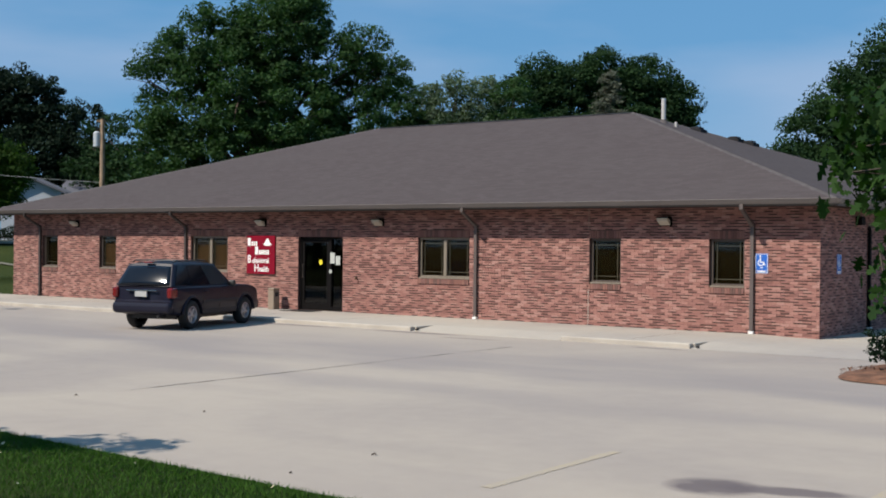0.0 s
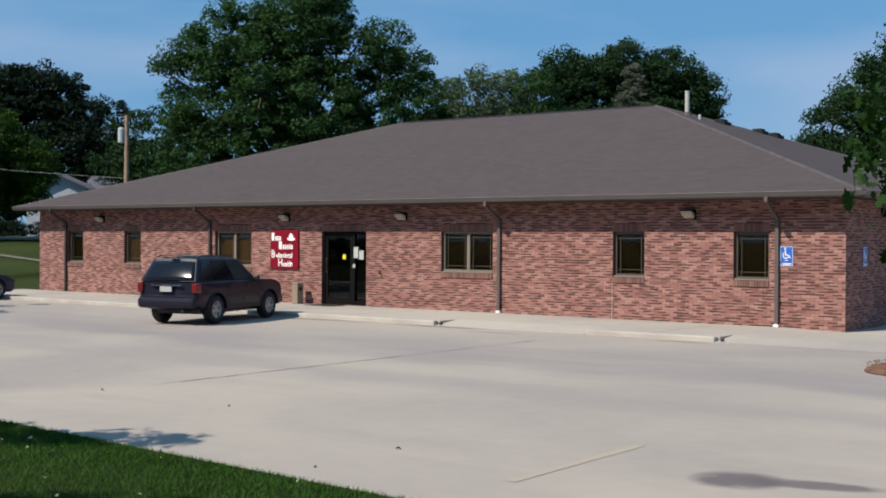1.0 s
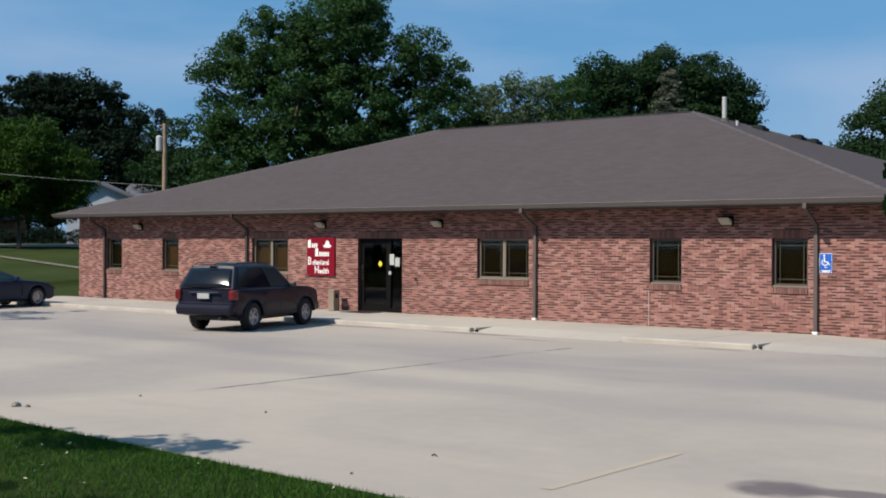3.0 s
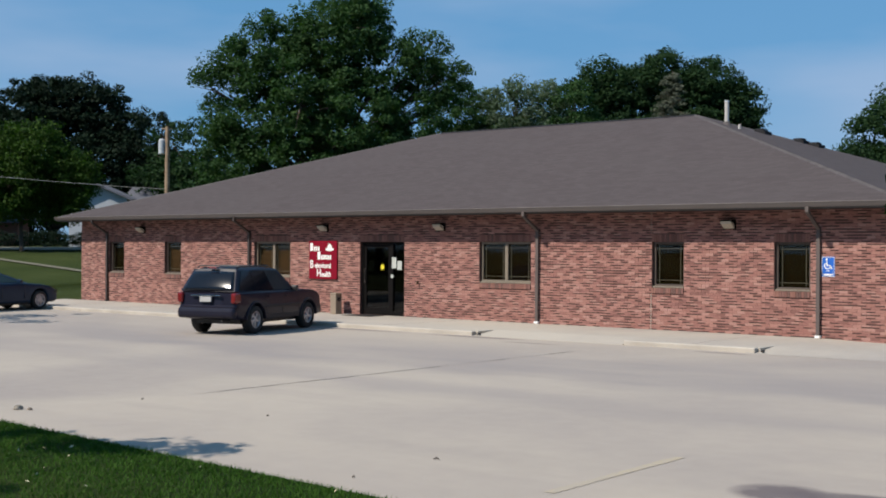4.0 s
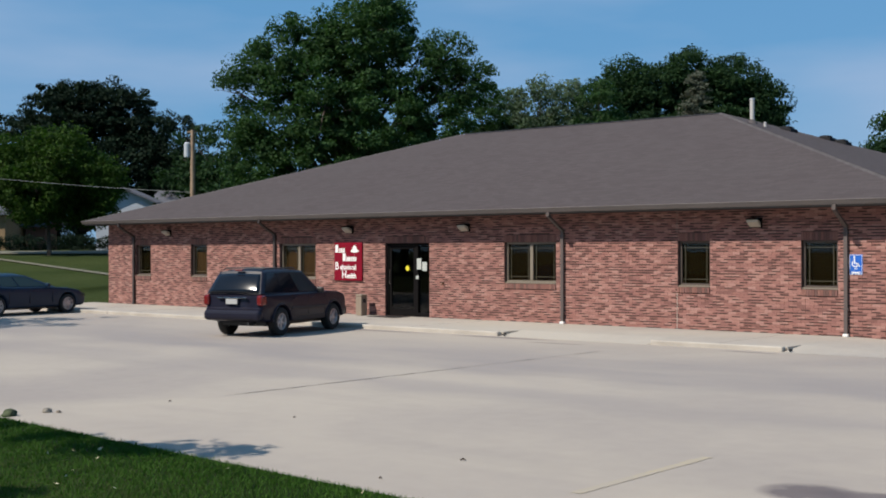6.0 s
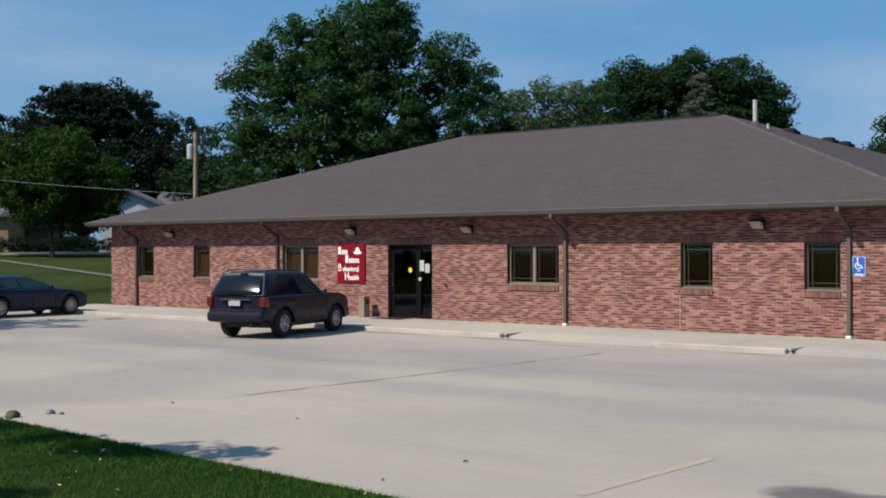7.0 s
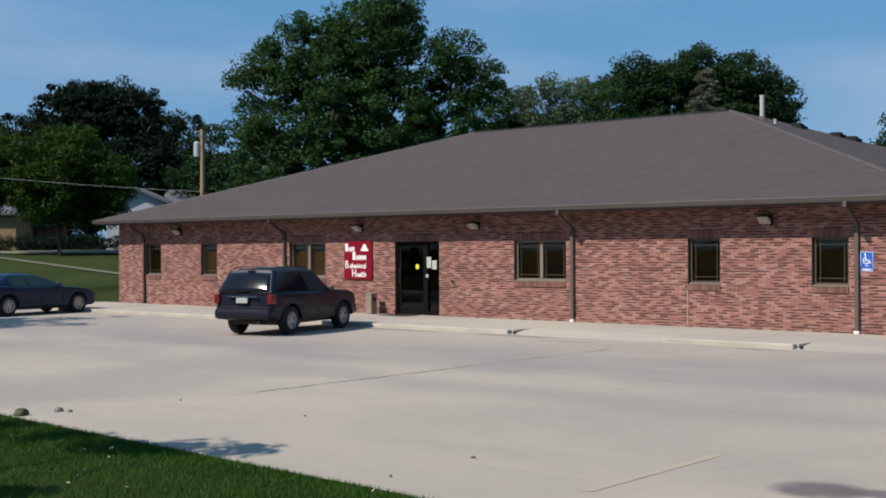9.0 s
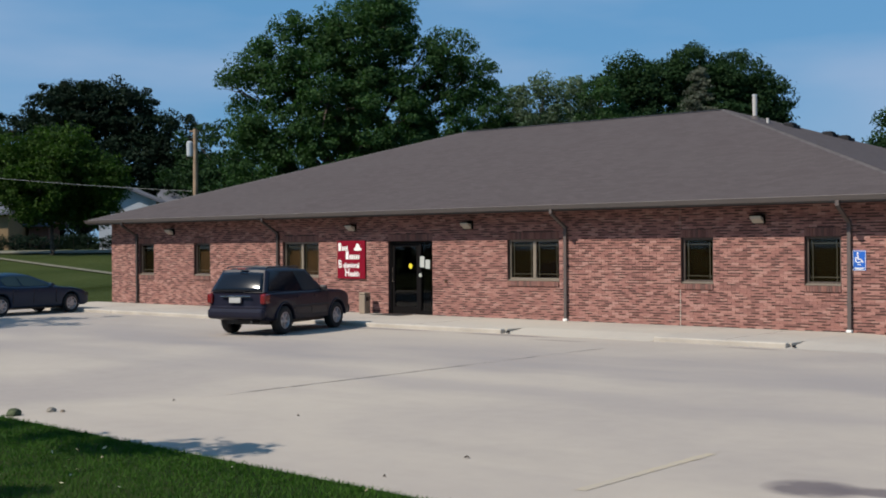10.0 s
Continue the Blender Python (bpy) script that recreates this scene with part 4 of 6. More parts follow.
M_TAIL = mat("tail_lens", (0.15, 0.008, 0.009), 0.2, var=0.05, coat=0.5)
M_CLEAR = mat("lamp_glass", (0.55, 0.56, 0.58), 0.1, var=0.04, coat=0.6)
M_AMBER = mat("amber_lens", (0.5, 0.16, 0.02), 0.2, var=0.04)
M_CHROME = mat("chrome", (0.6, 0.6, 0.62), 0.12, metal=1.0, var=0.02)
M_PLATE = mat("plate", (0.40, 0.40, 0.39), 0.5, var=0.05)


def arch(cx, cz, r, floor, n=12):
    a0 = math.asin((floor - cz) / r)
    return [(cx + r * math.cos(a0 + (math.pi - 2 * a0) * k / n), cz + r * math.sin(a0 + (math.pi - 2 * a0) * k / n)) for k in range(n + 1)]


def hull(outline, half, bevel, taper, front, rear, tuck):
    """A car body from its side outline, bevelled, drawn in at both ends and towards the sills."""
    bm = bmesh.new()
    prism(bm, outline, -half, half)
    rim = [e for e in bm.edges if abs(e.verts[0].co.y - e.verts[1].co.y) < 1e-6]
    bmesh.ops.bevel(bm, geom=rim, offset=bevel, segments=3, affect="EDGES", profile=0.5, clamp_overlap=True)
    bmesh.ops.triangulate(bm, faces=[f for f in bm.faces if len(f.verts) > 4])
    for cut in (0.25, 0.5, 0.75):
        x = rear + (front - rear) * cut
        bmesh.ops.bisect_plane(bm, geom=bm.verts[:] + bm.edges[:] + bm.faces[:], plane_co=(x, 0, 0), plane_no=(1, 0, 0))
    for x in (rear + 0.25, front - 0.3, front - 0.12):
        bmesh.ops.bisect_plane(bm, geom=bm.verts[:] + bm.edges[:] + bm.faces[:], plane_co=(x, 0, 0), plane_no=(1, 0, 0))
    for z in (0.6, 0.78):
        bmesh.ops.bisect_plane(bm, geom=bm.verts[:] + bm.edges[:] + bm.faces[:], plane_co=(0, 0, z), plane_no=(0, 0, 1))
    for y in (-half * 0.5, 0, half * 0.5):
        bmesh.ops.bisect_plane(bm, geom=bm.verts[:] + bm.edges[:] + bm.faces[:], plane_co=(0, y, 0), plane_no=(0, 1, 0))
    mid, span = (front + rear) / 2, (front - rear) / 2
    for v in bm.verts:
        e = abs((v.co.x - mid) / span)
        k = 1 - taper * e ** 5 - tuck * max(0.0, 0.72 - v.co.z) ** 1.2
        k -= 0.05 * max(0, v.co.z - 0.85)
        v.co.y *= k
        # noses and tails bow outwards in plan
        v.co.x -= (0.10 if v.co.x > mid else -0.05) * e ** 6 * (v.co.y / half) ** 2
    bmesh.ops.recalc_face_normals(bm, faces=bm.faces)
    return bm


class Cabin:
    """The glasshouse: corner points at belt and roof, with panes laid on its flat sides."""
    def __init__(self, rear, front, top_rear, top_front, belt_r, belt_f, roof, wb, wt):
        self.rear, self.front, self.top_rear, self.top_front = rear, front, top_rear, top_front
        self.belt_r, self.belt_f, self.roof, self.wb, self.wt = belt_r, belt_f, roof, wb, wt

    def at(self, u, s, side):
        """u from tail to screen along the belt, s from belt to roof."""
        xb, xt = self.rear + (self.front - self.rear) * u, self.top_rear + (self.top_front - self.top_rear) * u
        zb = self.belt_r + (self.belt_f - self.belt_r) * u
        return Vector((xb + (xt - xb) * s, side * (self.wb + (self.wt - self.wb) * s), zb + (self.roof - zb) * s))

    def shell(self):
        bm = bmesh.new()
        n = 6
        rows = []
        for s, drop in ((0, 0), (0.97, 0)):
            rows.append([[self.at(k / n, s, -1), self.at(k / n, s, 1)] for k in range(n + 1)])
        vs = {}
        def V(p):
            key = tuple(round(c, 5) for c in p)
            if key not in vs:
                vs[key] = bm.verts.new(p)
            return vs[key]
        b, t = rows
        for k in range(n):
            bm.faces.new([V(p) for p in (b[k][0], b[k + 1][0], t[k + 1][0], t[k][0])])
            bm.faces.new([V(p) for p in (b[k + 1][1], b[k][1], t[k][1], t[k + 1][1])])
            # crowned roof
            m = []
            for q in (t[k], t[k + 1]):
                u = (q[0].x - self.top_rear) / (self.top_front - self.top_rear)
                crown = 0.055 * (1 - (2 * u - 1) ** 4) + 0.02
                m.append([q[0].lerp(q[1], f) + Vector((0, 0, crown * (1 - (2 * f - 1) ** 4))) for f in (0, 0.12, 0.35, 0.65, 0.88, 1)])
            for i in range(5):
                bm.faces.new([V(p) for p in (m[0][i], m[1][i], m[1][i + 1], m[0][i + 1])])
        for k in (0, n):
            u = float(k > 0)
            crown = 0.02
            q = [t[k][0].lerp(t[k][1], f) + Vector((0, 0, crown * (1 - (2 * f - 1) ** 4))) for f in (0, 0.12, 0.35, 0.65, 0.88, 1)]
            bm.faces.new([V(p) for p in ([b[k][0]] + q + [b[k][1]])])
        bmesh.ops.recalc_face_normals(bm, faces=bm.faces)
        hard = [e for e in bm.edges if len(e.link_faces) == 2 and e.calc_face_angle() > 0.5]
        bmesh.ops.bevel(bm, geom=hard, offset=0.045, segments=3, affect="EDGES", profile=0.5, clamp_overlap=True)
        return bm

    def pane(self, pts, side):
        """A side pane; pts are (u, s)."""
        ps = [self.at(u, s, side) for u, s in pts]
        nrm = Vector((0, side * (self.roof - self.belt_r), self.wb - self.wt)).normalized()
        return slab(ps, nrm)

    def end_pane(self, k, s0, s1, inset):
        u = float(k)
        out = Vector((1 if k else -1, 0, 0.6)).normalized()
        ps = []
        for s, i in ((s0, inset), (s1, inset * 1.15)):
            a, b = self.at(u, s, -1), self.at(u, s, 1)
            ps.append((a.lerp(b, i), b.lerp(a, i)))
        q = [ps[0][0], ps[0][1], ps[1][1], ps[1][0]]
        return slab(q, (q[1] - q[0]).cross(q[3] - q[0]).normalized() * (1 if ((q[1] - q[0]).cross(q[3] - q[0])).dot(out) > 0 else -1))

    def bowed_pane(self, s0, s1, inset, bow=0.034, arc=0.012, nx=16, ns=6):
        """A tailgate pane that bulges across its width and a little up its height."""
        bm = bmesh.new()
        out = Vector((self.belt_r - self.roof, 0, self.rear - self.top_rear)).normalized()
        out = Vector((-abs(out.x), 0, abs(out.z)))
        front, back = [], []
        for j in range(ns + 1):
            s = s0 + (s1 - s0) * j / ns
            a, b = self.at(0.0, s, -1), self.at(0.0, s, 1)
            rows = ([], [])
            for i in range(nx + 1):
                f = inset + (1 - 2 * inset) * i / nx
                p = a.lerp(b, f)
                w = 2 * i / nx - 1
                lift = 0.012 + bow * (1 - w * w) + arc * (1 - (2 * j / ns - 1) ** 2)
                rows[0].append(bm.verts.new(p + out * lift))
                rows[1].append(bm.verts.new(p - out * 0.004))
            front.append(rows[0])
            back.append(rows[1])
        for g in (front, back):
            for j in range(ns):
                for i in range(nx):
                    bm.faces.new((g[j][i], g[j][i + 1], g[j + 1][i + 1], g[j + 1][i]))
        rim_f = front[0] + [r[-1] for r in front[1:]] + front[-1][-2::-1] + [r[0] for r in front[-2:0:-1]]
        rim_b = back[0] + [r[-1] for r in back[1:]] + back[-1][-2::-1] + [r[0] for r in back[-2:0:-1]]
        n = len(rim_f)
        for i in range(n):
            bm.faces.new((rim_f[i], rim_f[(i + 1) % n], rim_b[(i + 1) % n], rim_b[i]))
        bmesh.ops.recalc_face_normals(bm, faces=bm.faces)
        return bm


def slab(ps, nrm, thick=0.012):
    bm = bmesh.new()
    a = [bm.verts.new(p + nrm * thick) for p in ps]
    b = [bm.verts.new(p - nrm * 0.004) for p in ps]
    bm.faces.new(a)
    bm.faces.new(b[::-1])
    n = len(a)
    for i in range(n):
        bm.faces.new((a[i], b[i], b[(i + 1) % n], a[(i + 1) % n]))
    bmesh.ops.recalc_face_normals(bm, faces=bm.faces)
    return bm


def lathe(profile, n=28):
    """Rings of (radius, y) round the y axis."""
    bm = bmesh.new()
    rings = [[bm.verts.new((r * math.cos(2 * math.pi * k / n), y, r * math.sin(2 * math.pi * k / n))) for k in range(n)] for r, y in profile]
    for a, b in zip(rings, rings[1:]):
        for k in range(n):
            bm.faces.new((a[k], a[(k + 1) % n], b[(k + 1) % n], b[k]))
    return bm


def wheel(car, x, y, r, width, rim_r, spokes):
    side = 1 if y > 0 else -1
    w = width / 2
    prof = [(rim_r, -w * 0.9), (rim_r + 0.03, -w), (r - 0.03, -w), (r, -w * 0.7), (r, w * 0.7), (r - 0.03, w), (rim_r + 0.03, w), (rim_r, w * 0.9)]
    bm = lathe(prof)
    bm.transform(pose(x, y, r) @ Matrix.Diagonal((1, side, 1, 1)))
    bmesh.ops.recalc_face_normals(bm, faces=bm.faces)
    tyre = part("wheel", bm, M_TYRE, car, "black tyre on an alloy rim", smooth=True)
    bm = lathe([(rim_r + 0.004, w * 0.92), (rim_r - 0.02, w * 0.95), (rim_r - 0.035, w * 0.6), (rim_r - 0.05, w * 0.1), (0.05, w * 0.05)])
    for k in range(spokes):
        a = 2 * math.pi * k / spokes + 0.3
        q = bmesh.new()
        box(q, 0.03, rim_r - 0.025, w * 0.35, w * 0.72, -0.034, 0.034, bevel=0.008)
        q.transform(Matrix.Rotation(a, 4, "Y"))
        me = bpy.data.meshes.new("spoke")
        q.to_mesh(me)
        q.free()
        bm.from_mesh(me)
        bpy.data.meshes.remove(me)
    hub = lathe([(0.001, w * 0.82), (0.05, w * 0.80), (0.065, w * 0.6)], 16)
    me = bpy.data.meshes.new("hub")
    hub.to_mesh(me)
    hub.free()
    bm.from_mesh(me)
    bpy.data.meshes.remove(me)
    bm.transform(pose(x, y, r) @ Matrix.Diagonal((1, side, 1, 1)))
    bmesh.ops.recalc_face_normals(bm, faces=bm.faces)
    part("rim", bm, M_RIM, tyre, "silver spoked alloy rim")


def soft_box(name, car, material, label, *a, bevel=0.02, segments=2, turn=None):
    bm = boxed(*a, bevel=bevel, segments=segments)
    if turn is not None:
        bm.transform(turn)
    return part(name, bm, material, car, label)


def build_suv():
    car = empty("car", pose(-13.42, -6.98, 0, 0, 0, 106.0) @ Matrix.Diagonal((0.93, 0.93, 0.93, 1)), "dark graphite sport utility vehicle parked facing the brick front", "car", "parked cars")
    r, wb = 0.365, 2.69
    floor = 0.36
    low = [(-0.70, 0.40), (-0.97, 0.54), (-0.985, 0.72), (-0.93, 0.76), (-0.90, 1.06), (-0.80, 1.10), (1.98, 1.08), (2.30, 1.10), (3.05, 1.05), (3.38, 0.98), (3.50, 0.86), (3.56, 0.62), (3.54, 0.44), (3.40, floor)]
    low += arch(wb, r, 0.45, floor)
    low += arch(0, r, 0.45, floor)
    body = part("body", hull(low, 0.90, 0.075, 0.075, 3.56, -0.99, 0.10), M_SUV, car, "glossy dark graphite body", smooth=32)
    cab = Cabin(-0.89, 2.10, -0.55, 1.34, 1.10, 1.07, 1.665, 0.835, 0.655)
    part("cabin", cab.shell(), M_SUV, car, "glossy roof and pillars", smooth=32)
    for side in (-1, 1):
        for pts in (((0.045, 0.05), (0.285, 0.05), (0.285, 0.92), (0.075, 0.90)), ((0.295, 0.05), (0.60, 0.04), (0.62, 0.92), (0.295, 0.92)), ((0.61, 0.04), (0.935, 0.04), (0.94, 0.22), (0.91, 0.90), (0.63, 0.92))):
            clear = pts[0][0] > 0.6
            part("window", cab.pane(pts, side), M_CLEARPANE if clear else M_TINT, car, "clear front door window" if clear else "dark tinted window")
    part("rear_window", cab.bowed_pane(0.03, 0.86, 0.045), M_TINT, car, "dark tinted tailgate window", smooth=True)
    part("windscreen", cab.end_pane(1, 0.05, 0.92, 0.05), M_TINT, car, "dark windscreen")
    # bumpers and cladding
    soft_box("rear_bumper", car, M_SUV, "dark grey rear bumper", -1.03, -0.80, -0.85, 0.85, 0.42, 0.70, bevel=0.10, segments=3)
    soft_box("front_bumper", car, M_CLAD, "dark grey front bumper", 3.34, 3.60, -0.80, 0.80, 0.38, 0.64, bevel=0.07, segments=3)
    for side in (-1, 1):
        y0, y1 = sorted((side * 0.845, side * 0.885))
        soft_box("sill", car, M_CLAD, "dark grey sill cladding", 0.50, 2.20, y0, y1, 0.36, 0.50, bevel=0.015)
        y0, y1 = sorted((side * 0.875, side * 0.912))
        soft_box("side_moulding", car, M_CLAD, "dark rubbing strip", 0.47, 2.22, y0, y1, 0.66, 0.73, bevel=0.012)
        y0, y1 = sorted((side * 0.715, side * 0.885))
        soft_box("tail_light", car, M_TAIL, "red tail light", -0.965, -0.70, y0, y1, 0.80, 1.07, bevel=0.055, segments=3)
        y0, y1 = sorted((side * 0.75, side * 0.85))
        soft_box("reverse_light", car, M_CLEAR, "clear reversing light", -0.96, -0.90, y0, y1, 0.84, 0.89, bevel=0.008)
        y0, y1 = sorted((side * 0.5, side * 0.80))
        soft_box("headlight", car, M_CLEAR, "clear headlight", 3.36, 3.49, y0, y1, 0.72, 0.86, bevel=0.02)
        # roof rail with feet
        bm = bmesh.new()
        y = side * 0.60
        tube(bm, [(-0.46, y, 1.685), (-0.36, y, 1.735), (0.98, y, 1.735), (1.10, y, 1.685)], [0.018] * 4, 8)
        part("roof_rail", bm, M_BLACK, car, "black roof rail")
        # flares round the wheel openings
        for fx in (0, wb):
            bm = bmesh.new()
            ring = arch(fx, r, 0.455, floor + 0.02, 18)
            tube(bm, [(x, side * 0.878, z) for x, z in ring], [0.034] * len(ring), 8)
            part("wheel_arch", bm, M_SUV, car, "dark flared wheel arch", smooth=True)
        # mirror
        bm = boxed(1.74, 1.86, min(side * 0.87, side * 1.06), max(side * 0.87, side * 1.06), 1.06, 1.21, bevel=0.035, segments=2)
        part("mirror", bm, M_BLACK, car, "black door mirror")
        for hx in (0.55, 1.42):
            y0, y1 = sorted((side * 0.885, side * 0.92))
            soft_box("door_handle", car, M_SUV, "", hx, hx + 0.17, y0, y1, 0.93, 0.965, bevel=0.01)
        # dark door gaps
        for gx in (0.44, 1.30, 2.17):
            y0, y1 = sorted((side * 0.86, side * 0.9015))
            part("door_gap", boxed(gx - 0.006, gx + 0.006, y0, y1, 0.52, 1.045), M_BLACK, car, "shut line")
    for cx in (-0.36, 0.12, 0.60, 0.95):
        soft_box("cross_bar", car, M_BLACK, "black roof cross bar", cx - 0.02, cx + 0.02, -0.59, 0.59, 1.728, 1.745, bevel=0.007)
    soft_box("number_plate", car, M_PLATE, "pale plate with no legible marks", -0.998, -0.955, -0.17, 0.17, 0.84, 0.97, bevel=0.004, segments=1)
    soft_box("tailgate_strip", car, M_CHROME, "bright tailgate strip", -0.99, -0.93, -0.44, 0.44, 0.985, 1.01, bevel=0.006, segments=1)
    soft_box("brake_light", car, M_TAIL, "red high brake light", -0.69, -0.60, -0.12, 0.12, 1.675, 1.705, bevel=0.008)
    bm = bmesh.new()
    tube(bm, [(-0.905, 0.02, 1.13), (-0.875, -0.30, 1.19)], [0.008, 0.005], 6)
    part("rear_wiper", bm, M_TYRE, car, "black rear wiper")
    bm = bmesh.new()
    tube(bm, [(-1.04, -0.52, 0.36), (-0.7, -0.52, 0.36)], [0.035, 0.035], 10)
    part("exhaust", bm, M_BLACK, car, "dark exhaust pipe")
    part("underbody", boxed(-0.40, 3.2, -0.66, 0.66, 0.26, 0.62), M_BLACK, car, "black underbody")
    for x in (0, wb):
        for y in (-0.765, 0.765):
            wheel(car, x, y, r, 0.235, 0.215, 5)
    return car


def build_sedan():
    car = empty("car", pose(-26.68, -6.73, 0, 0, 0, 98.7), "dark navy blue saloon car parked beside the walk", "car", "parked cars")
    r, wb, floor = 0.308, 2.77, 0.23
    low = [(-0.94, 0.32), (-1.02, 0.45), (-1.02, 0.66), (-0.96, 0.90), (-0.30, 0.95), (0.6, 0.89), (2.10, 0.88), (2.80, 0.83), (3.28, 0.75), (3.52, 0.64), (3.64, 0.48), (3.61, 0.29), (3.44, floor)]
    low += arch(wb, r, 0.37, floor)
    low += arch(0, r, 0.37, floor)
    part("body", hull(low, 0.88, 0.06, 0.10, 3.64, -1.02, 0.10), M_SEDAN, car, "glossy dark navy body", smooth=32)
    cab = Cabin(-0.74, 2.36, 0.14, 1.20, 0.89, 0.86, 1.27, 0.79, 0.56)
    part("cabin", cab.shell(), M_SEDAN, car, "glossy roof and pillars", smooth=32)
    for side in (-1, 1):
        for pts in (((0.30, 0.10), (0.50, 0.07), (0.50, 0.88), (0.22, 0.86), (0.16, 0.60)), ((0.53, 0.07), (0.90, 0.08), (0.90, 0.25), (0.86, 0.86), (0.53, 0.88))):
            part("window", cab.pane(pts, side), M_PALEPANE, car, "greenish side window")
        bm = boxed(1.80, 1.92, min(side * 0.84, side * 1.02), max(side * 0.84, side * 1.02), 0.87, 1.00, bevel=0.035, segments=2)
        part("mirror", bm, M_SEDAN, car, "navy door mirror")
        y0, y1 = sorted((side * 0.45, side * 0.82))
        soft_box("headlight", car, M_PALEPANE, "dim clear headlight", 3.28, 3.52, y0, y1, 0.53, 0.64, bevel=0.03)
        soft_box("tail_light", car, M_TAIL, "red tail light", -1.01, -0.82, y0, y1, 0.68, 0.83, bevel=0.03)
        for hx in (0.50, 1.32):
            y0, y1 = sorted((side * 0.865, side * 0.905))
            soft_box("door_handle", car, M_SEDAN, "", hx, hx + 0.18, y0, y1, 0.75, 0.785, bevel=0.01)
        for gx in (0.42, 1.22, 2.12):
            y0, y1 = sorted((side * 0.84, side * 0.8815))
            part("door_gap", boxed(gx - 0.006, gx + 0.006, y0, y1, 0.38, 0.84), M_BLACK, car, "shut line")
    part("rear_window", cab.end_pane(0, 0.06, 0.90, 0.06), M_TINT, car, "dark rear window")
    part("windscreen", cab.end_pane(1, 0.06, 0.93, 0.05), M_TINT, car, "dark windscreen")
    soft_box("grille", car, M_BLACK, "black grille", 3.55, 3.65, -0.38, 0.38, 0.36, 0.52, bevel=0.02)
    part("underbody", boxed(-0.8, 3.25, -0.66, 0.66, 0.17, 0.55), M_BLACK, car, "black underbody")
    for x in (0, wb):
        for y in (-0.755, 0.755):
            wheel(car, x, y, r, 0.205, 0.205, 7)
    return car


build_suv()
build_sedan()


# ---- things on the front ----
def downspout(x, white):
    m = M_SPOUT if white else M_SHADESPOUT
    d = empty("downspout", pose(x, 0, 0), "taupe metal downspout fixed to the brick wall", "downspout", "downspouts")
    out = [(-0.73, 3.035), (-0.65, 3.035), (-0.65, 2.93), (-0.075, 2.60), (-0.02, 2.60), (-0.02, 0.165), (-0.085, 0.165), (-0.085, 2.53), (-0.09, 2.54), (-0.69, 2.88), (-0.73, 2.91)]
    bm = bmesh.new()
    prism(bm, out, -0.042, 0.042)
    bm.transform(Matrix(((0, 1, 0, 0), (1, 0, 0, 0), (0, 0, 1, 0), (0, 0, 0, 1))))
    bmesh.ops.recalc_face_normals(bm, faces=bm.faces)
    part("pipe", bm, m, d)
    for z in (0.7, 1.6, 2.4):
        part("strap", boxed(-0.065, 0.065, -0.090, -0.004, z, z + 0.03), m, d, "metal strap")
    part("foot", boxed(-0.06, 0.06, -0.11, -0.006, 0.102, 0.163, bevel=0.008), M_WHITE if white else m, d, "pale plastic drain adaptor" if white else "")


for x, white in ((-28.0, False), (-20.4, False), (-9.16, True), (-1.54, True)):
    downspout(x, white)
d = empty("downspout", pose(0, 3.40, 0), "shaded downspout fixed to the side wall", "downspout", "downspouts")
part("pipe", boxed(0.012, 0.085, -0.045, 0.045, 0.165, 2.6, bevel=0.006), M_BRONZE, d)
bm = bmesh.new()
prism(bm, [(0.02, 2.60), (0.60, 2.92), (0.60, 2.985), (0.68, 2.985), (0.68, 2.86), (0.085, 2.53), (0.02, 2.53)], -0.042, 0.042)
part("elbow", bm, M_TRIM, d)
part("foot", boxed(0.008, 0.11, -0.06, 0.06, 0.10, 0.163, bevel=0.008), M_WHITE, d, "pale plastic drain adaptor")


def wall_light(x):
    w = empty("wall_light", pose(x, 0, 2.66), "bronze wall light with a pale angled lens under the eave", "wall light", "wall lights")
    bm = bmesh.new()
    prism(bm, [(-0.002, -0.10), (-0.05, -0.105), (-0.07, 0.04), (-0.25, 0.085), (-0.25, 0.11), (-0.002, 0.12)], -0.155, 0.155)
    bm.transform(Matrix(((0, 1, 0, 0), (1, 0, 0, 0), (0, 0, 1, 0), (0, 0, 0, 1))))
    bmesh.ops.recalc_face_normals(bm, faces=bm.faces)
    bmesh.ops.bevel(bm, geom=bm.edges[:], offset=0.006, segments=1, affect="EDGES")
    part("housing", bm, M_BRONZE, w, "dark bronze housing")
    bm = bmesh.new()
    prism(bm, [(-0.056, -0.095), (-0.235, 0.02), (-0.246, 0.082), (-0.075, 0.038)], -0.14, 0.14)
    bm.transform(Matrix(((0, 1, 0, 0), (1, 0, 0, 0), (0, 0, 1, 0), (0, 0, 0, 1))))
    bmesh.ops.recalc_face_normals(bm, faces=bm.faces)
    bmesh.ops.bevel(bm, geom=bm.edges[:], offset=0.01, segments=2, affect="EDGES")
    part("lens", bm, M_LAMP, w, "pale prismatic lens")


for x in (-25.98, -17.02, -12.46, -3.70):
    wall_light(x)
w = empty("wall_light", pose(0, 2.55, 2.72), "dark wall light under the side eave", "wall light", "wall lights")
part("housing", boxed(0.002, 0.16, -0.14, 0.14, -0.1, 0.11, bevel=0.015), M_BRONZE, w)


